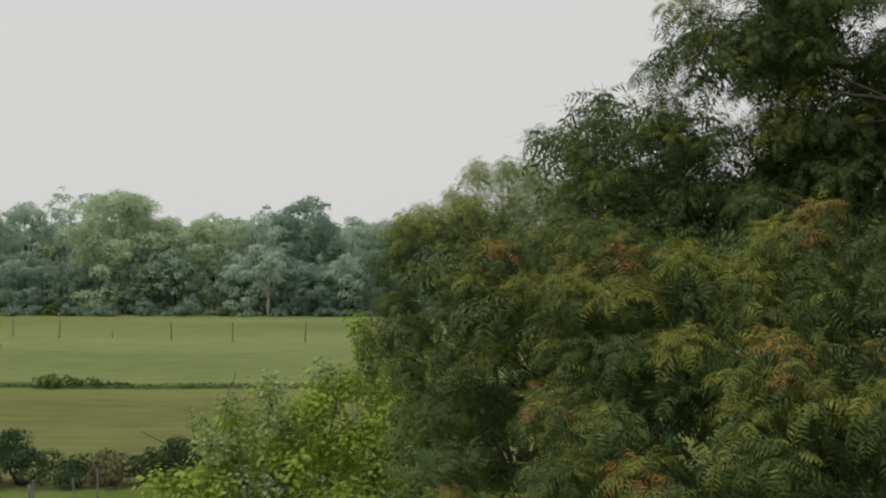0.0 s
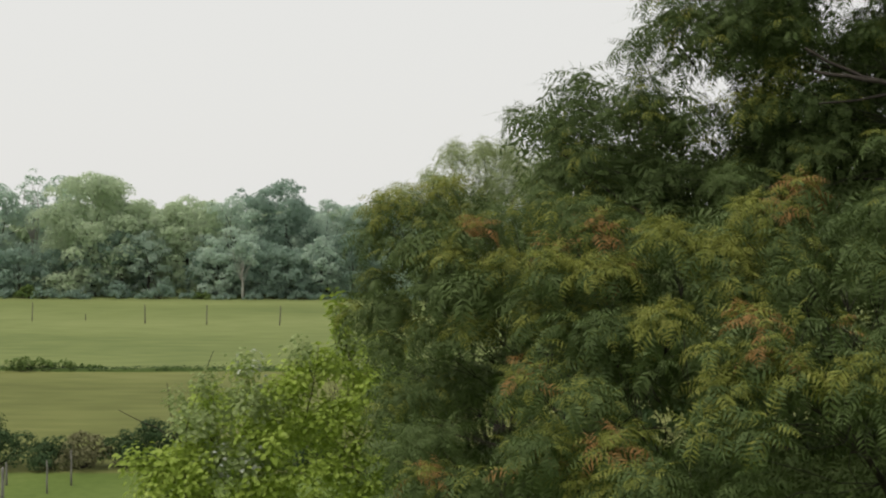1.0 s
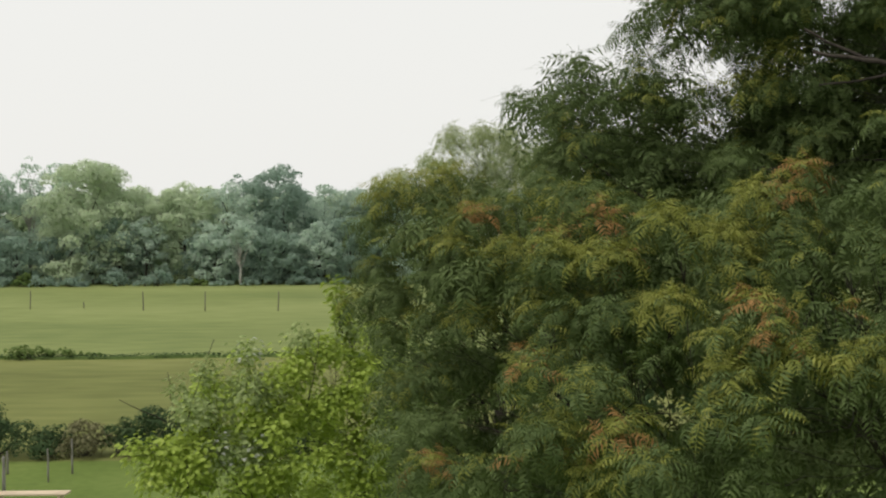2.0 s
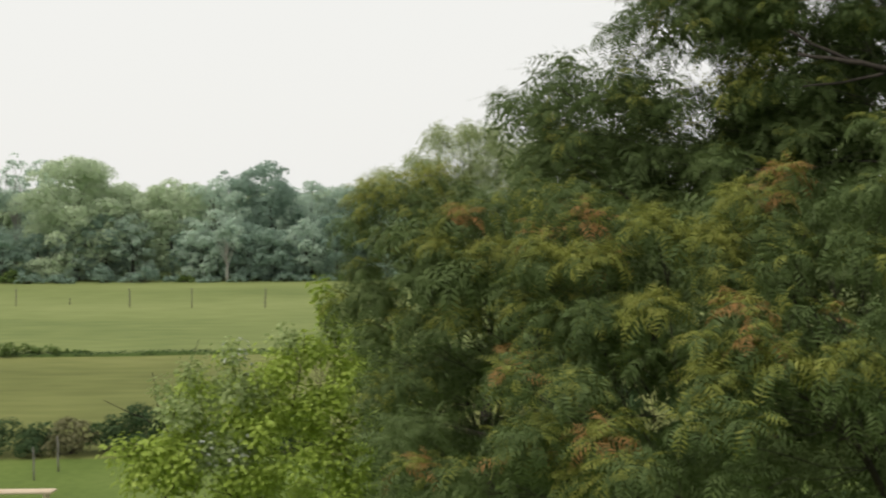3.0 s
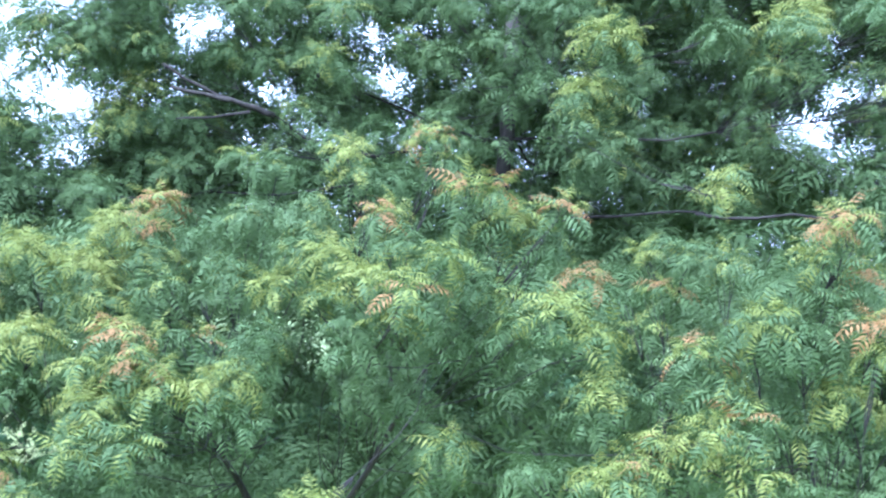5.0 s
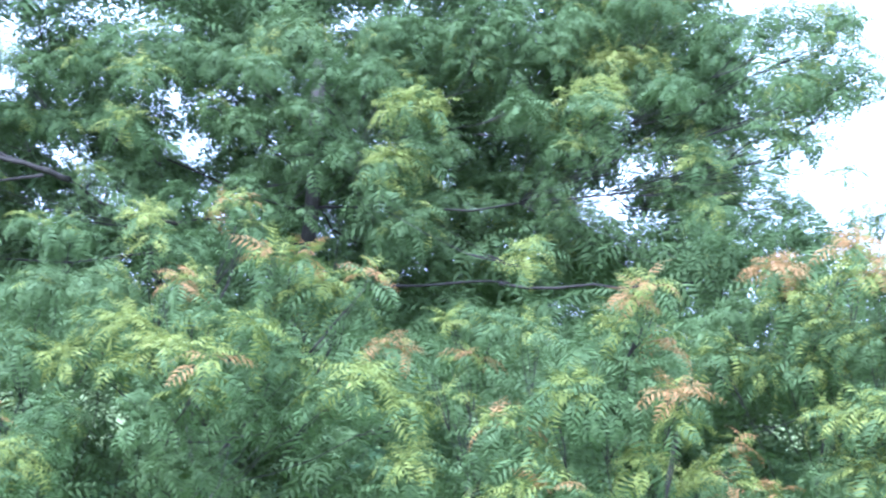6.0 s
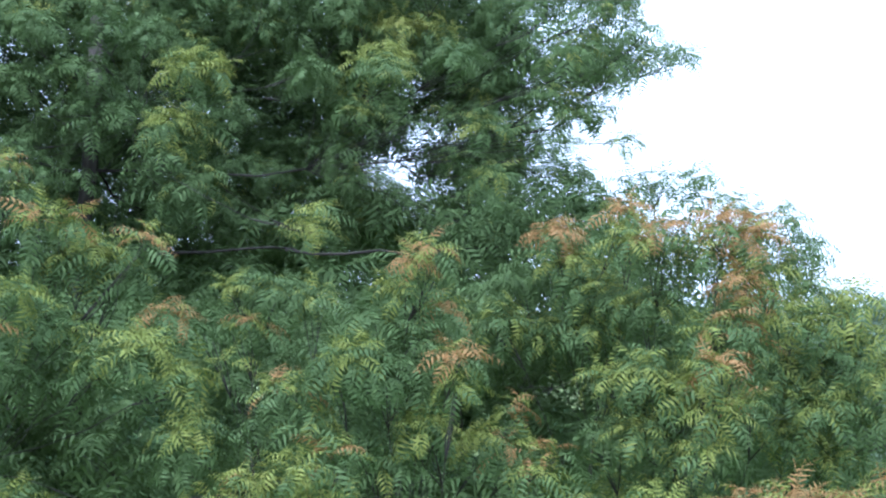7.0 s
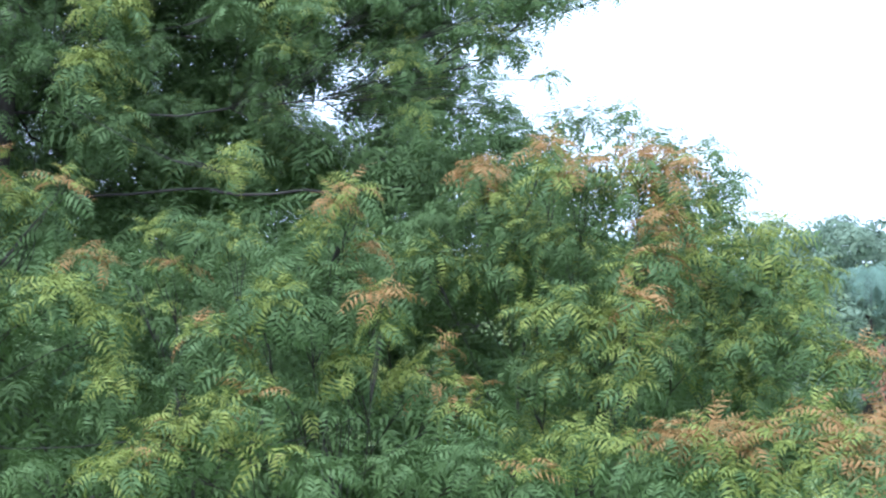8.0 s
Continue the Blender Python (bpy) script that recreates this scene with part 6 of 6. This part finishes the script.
# ---- the field: boundary posts, bund and hedge ----
def post(name, x, y, high, thick, material, seed, label, group, lean=2.0):
    """A rough-cut post with a slanting worn head."""
    r2 = random.Random(seed)
    bm = bmesh.new()
    tilt = Vector((r2.uniform(-1, 1), r2.uniform(-1, 1), 0)) * radians(lean) * high
    pts = [Vector((0, 0, -0.15)), Vector((0, 0, high * 0.3)) + tilt * 0.3, Vector((0.012, 0, high * 0.7)) + tilt * 0.7, Vector((0, 0, high - 0.03)) + tilt, Vector((0.01, 0, high)) + tilt]
    tube(bm, pts, [thick, thick * 0.95, thick * 0.9, thick * 0.85, thick * 0.5], 8)
    ob = new(name, finish("post", bm, material))
    ob.location = (x, y, 0)
    return tagged(ob, label, "post", group)


FAR_POST = "thin dark wooden fence post in the open field"
post("fence_post", -40.8, 108.9, 1.6, 0.05, post_wood, 1, FAR_POST, "field fence posts")
post("fence_post", -36.0, 107.1, 1.65, 0.05, post_wood, 2, FAR_POST, "field fence posts")
post("fence_post", -31.5, 107.9, 0.6, 0.045, post_wood, 3, "short broken wooden fence post in the field", "field fence posts")
post("fence_post", -25.5, 104.9, 1.65, 0.055, post_wood, 4, FAR_POST, "field fence posts")
post("fence_post", -20.0, 103.9, 1.7, 0.05, post_wood, 5, FAR_POST, "field fence posts")
post("fence_post", -13.7, 103.4, 1.65, 0.055, post_wood, 6, "dark leaning wooden fence post in the field", "field fence posts", 4)
NEAR_POST = "rough grey stone fence post beside the hedge"
post("stone_post", -14.1, 39.4, 0.75, 0.04, post_stone, 7, NEAR_POST, "garden fence posts")
post("stone_post", -12.4, 38.2, 1.05, 0.032, post_stone, 8, NEAR_POST, "garden fence posts")
post("stone_post", -12.0, 39.4, 1.15, 0.034, post_stone, 9, NEAR_POST, "garden fence posts")
post("stone_post", -13.3, 36.8, 1.1, 0.06, post_stone, 10, NEAR_POST, "garden fence posts")



def build_bench(x, y, wide, high):
    """A plank top on two trestle legs."""
    top = thing("plank_bench", (x, y, 0), "low bench of pale sawn planks in the meadow", "bench")

    def board(name, a, b):
        bm = bmesh.new()
        bmesh.ops.create_cube(bm, size=1)
        for v in bm.verts:
            v.co = Vector([lo + (hi - lo) * (c + 0.5) for lo, hi, c in zip(a, b, v.co)])
        bmesh.ops.bevel(bm, geom=bm.edges[:], offset=0.006, segments=2, affect="EDGES")
        part(name, finish(name, bm, plank_wood), top)

    for k in range(3):
        board("plank", (x - wide, y + k * 0.16, high - 0.05), (x + 0.01 * k, y + k * 0.16 + 0.15, high))
    for px in (x - wide + 0.2, x - 0.25):
        board("leg", (px, y + 0.03, 0), (px + 0.07, y + 0.1, high - 0.05))
        board("leg", (px, y + 0.36, 0), (px + 0.07, y + 0.43, high - 0.05))


build_bench(-10.75, 34.6, 2.2, 0.45)
bush("weed_clump", -23.4, 70.4, 0.95, 5.6, "weed", 130, "low weedy clump on the field bund", size=0.12, deep=1.6)
bush("weed_clump", -20.6, 71.0, 0.4, 2.4, "weed", 131, "low weedy clump on the field bund", size=0.1, deep=1.2)


def build_bund():
    """A low grassy bank with a ragged dark edge across the field."""
    r2 = random.Random(5)
    bm = bmesh.new()
    rows = []
    for i in range(120):
        x = -34 + i * 0.5
        y = 70.6 + 0.25 * math.sin(x * 0.4) + r2.uniform(-0.08, 0.08)
        h = 0.16 + 0.1 * noise.noise((x * 0.6, 3, 0)) + r2.uniform(0, 0.05)
        rows.append([bm.verts.new(v) for v in ((x, y - 0.35, -0.12), (x, y - 0.18, h * 0.8), (x, y + 0.1, h), (x, y + 0.7, -0.12))])
    for a, b in zip(rows, rows[1:]):
        for k in range(3):
            bm.faces.new((a[k], b[k], b[k + 1], a[k + 1]))
    tagged(new("field_bund", finish("field_bund", bm, far_tones["weed"])), "low dark grassy bank crossing the field", "bank", kind="structure")


build_bund()
rng = np.random.default_rng(77)
strip = np.stack([np.array([x, 70.55 + 0.25 * math.sin(x * 0.4), 0.12, 0.24, 0.2]) for x in np.arange(-34, 24, 0.28)])
vs = tufts(rng, strip.tolist(), 160, 0.08)
tagged(new("bund_grass", quads("bund_grass", vs, np.zeros(len(vs)), [far_tones["hedge"]])), "rough dark grass along the field bank", "grass", kind="stuff")

HEDGE = "dark-green leafy hedge bush by the garden fence"
for i, (x, y, h, w, tone) in enumerate(((-15.6, 42.3, 2.3, 2.6, "hedge"), (-13.6, 42.4, 1.3, 2.0, "hedge"), (-12.4, 42.2, 1.5, 1.8, "dry"), (-11.2, 42.4, 1.5, 1.6, "hedge"), (-10.0, 42.3, 1.9, 2.2, "hedge"), (-8.4, 42.6, 1.7, 2.2, "hedge"), (-6.6, 42.3, 1.6, 2.2, "hedge"), (-17.6, 42.3, 2.0, 2.4, "hedge"), (-4.6, 42.5, 1.6, 2.4, "hedge"))):
    bush("hedge_bush", x, y, h, w, tone, 150 + i, "brown half-dry bush in the hedge" if tone == "dry" else HEDGE, "hedge by the fence", size=0.07)

# ---- woods past the gardens to the east ----
# leaf colour lightened to stand for the haze over the eastern trees
far_tones["wood"] = surface("hazed_blue_green_leaf", [(0.123, 0.166, 0.112), (0.189, 0.238, 0.161), (0.262, 0.310, 0.204)], 0.9, 0.3, 3, 0, 0.5, 0.3, 0.1)
HAZY = "blue-green hazy tree beside the eastern field"
r4 = random.Random(31)
for i in range(5):
    a = radians(63 + i * 4.8 + r4.uniform(-1, 1))
    d = 64 + r4.uniform(-3, 5)
    x, y = math.sin(a) * d, math.cos(a) * d
    far_tree("broadleaf_tree", x, y, r4.uniform(9.0, 9.8), r4.uniform(7.5, 9), "wood", 170 + i, HAZY, group="trees by the eastern field", size=0.19, low=0.02, z0=FALL * max(x - 30, 0))

far_tree("broadleaf_tree", 55.6, 20.2, 9.4, 7.5, "wood", 190, HAZY, group="trees by the eastern field", size=0.14, low=0.02, z0=FALL * 25.6)


def palm(x, y, z0, high, seed):
    """A date palm: a rough trunk and a head of drooping feather fronds."""
    r2 = random.Random(seed)
    top = thing("palm_tree", (x, y, z0), "grey-green palm with drooping fronds before the wood", "palm tree")
    bm = bmesh.new()
    tube(bm, [Vector((x, y, z0 + high * k / 6)) for k in range(7)], [0.26, 0.2, 0.18, 0.19, 0.18, 0.19, 0.15], 10)
    part("trunk", finish("trunk", bm, bark), top)
    for i in range(26):
        vs = []
        a, up, p = i * 2.4, r2.uniform(-0.3, 1.2), Vector((x, y, z0 + high))
        side = Vector((-math.sin(a), math.cos(a), 0))
        for k in range(16):
            step = Vector((math.cos(a) * math.cos(up), math.sin(a) * math.cos(up), math.sin(up))) * 0.14
            up -= 0.16
            for sgn in (-1, 1):
                tip = p + side * sgn * 0.3 + step * 1.5 - Vector((0, 0, 0.16))
                vs.append([p, p + step * 0.5, tip, tip - step * 0.25])
            vs.append([p, p + step, p + step + Vector((0, 0, 0.02)), p + Vector((0, 0, 0.03))])
            p = p + step
        part("frond", quads("frond", np.array(vs), np.zeros(len(vs)), [far_tones["dark"]]), top)


palm(54.0, 18.4, FALL * 24, 6.6, 3)
bush("red_bush", 52.4, 16.9, 4.3, 2.0, "rust", 174, "rust-red leafy bush beside the eastern field", size=0.1, z0=FALL * 22.4)
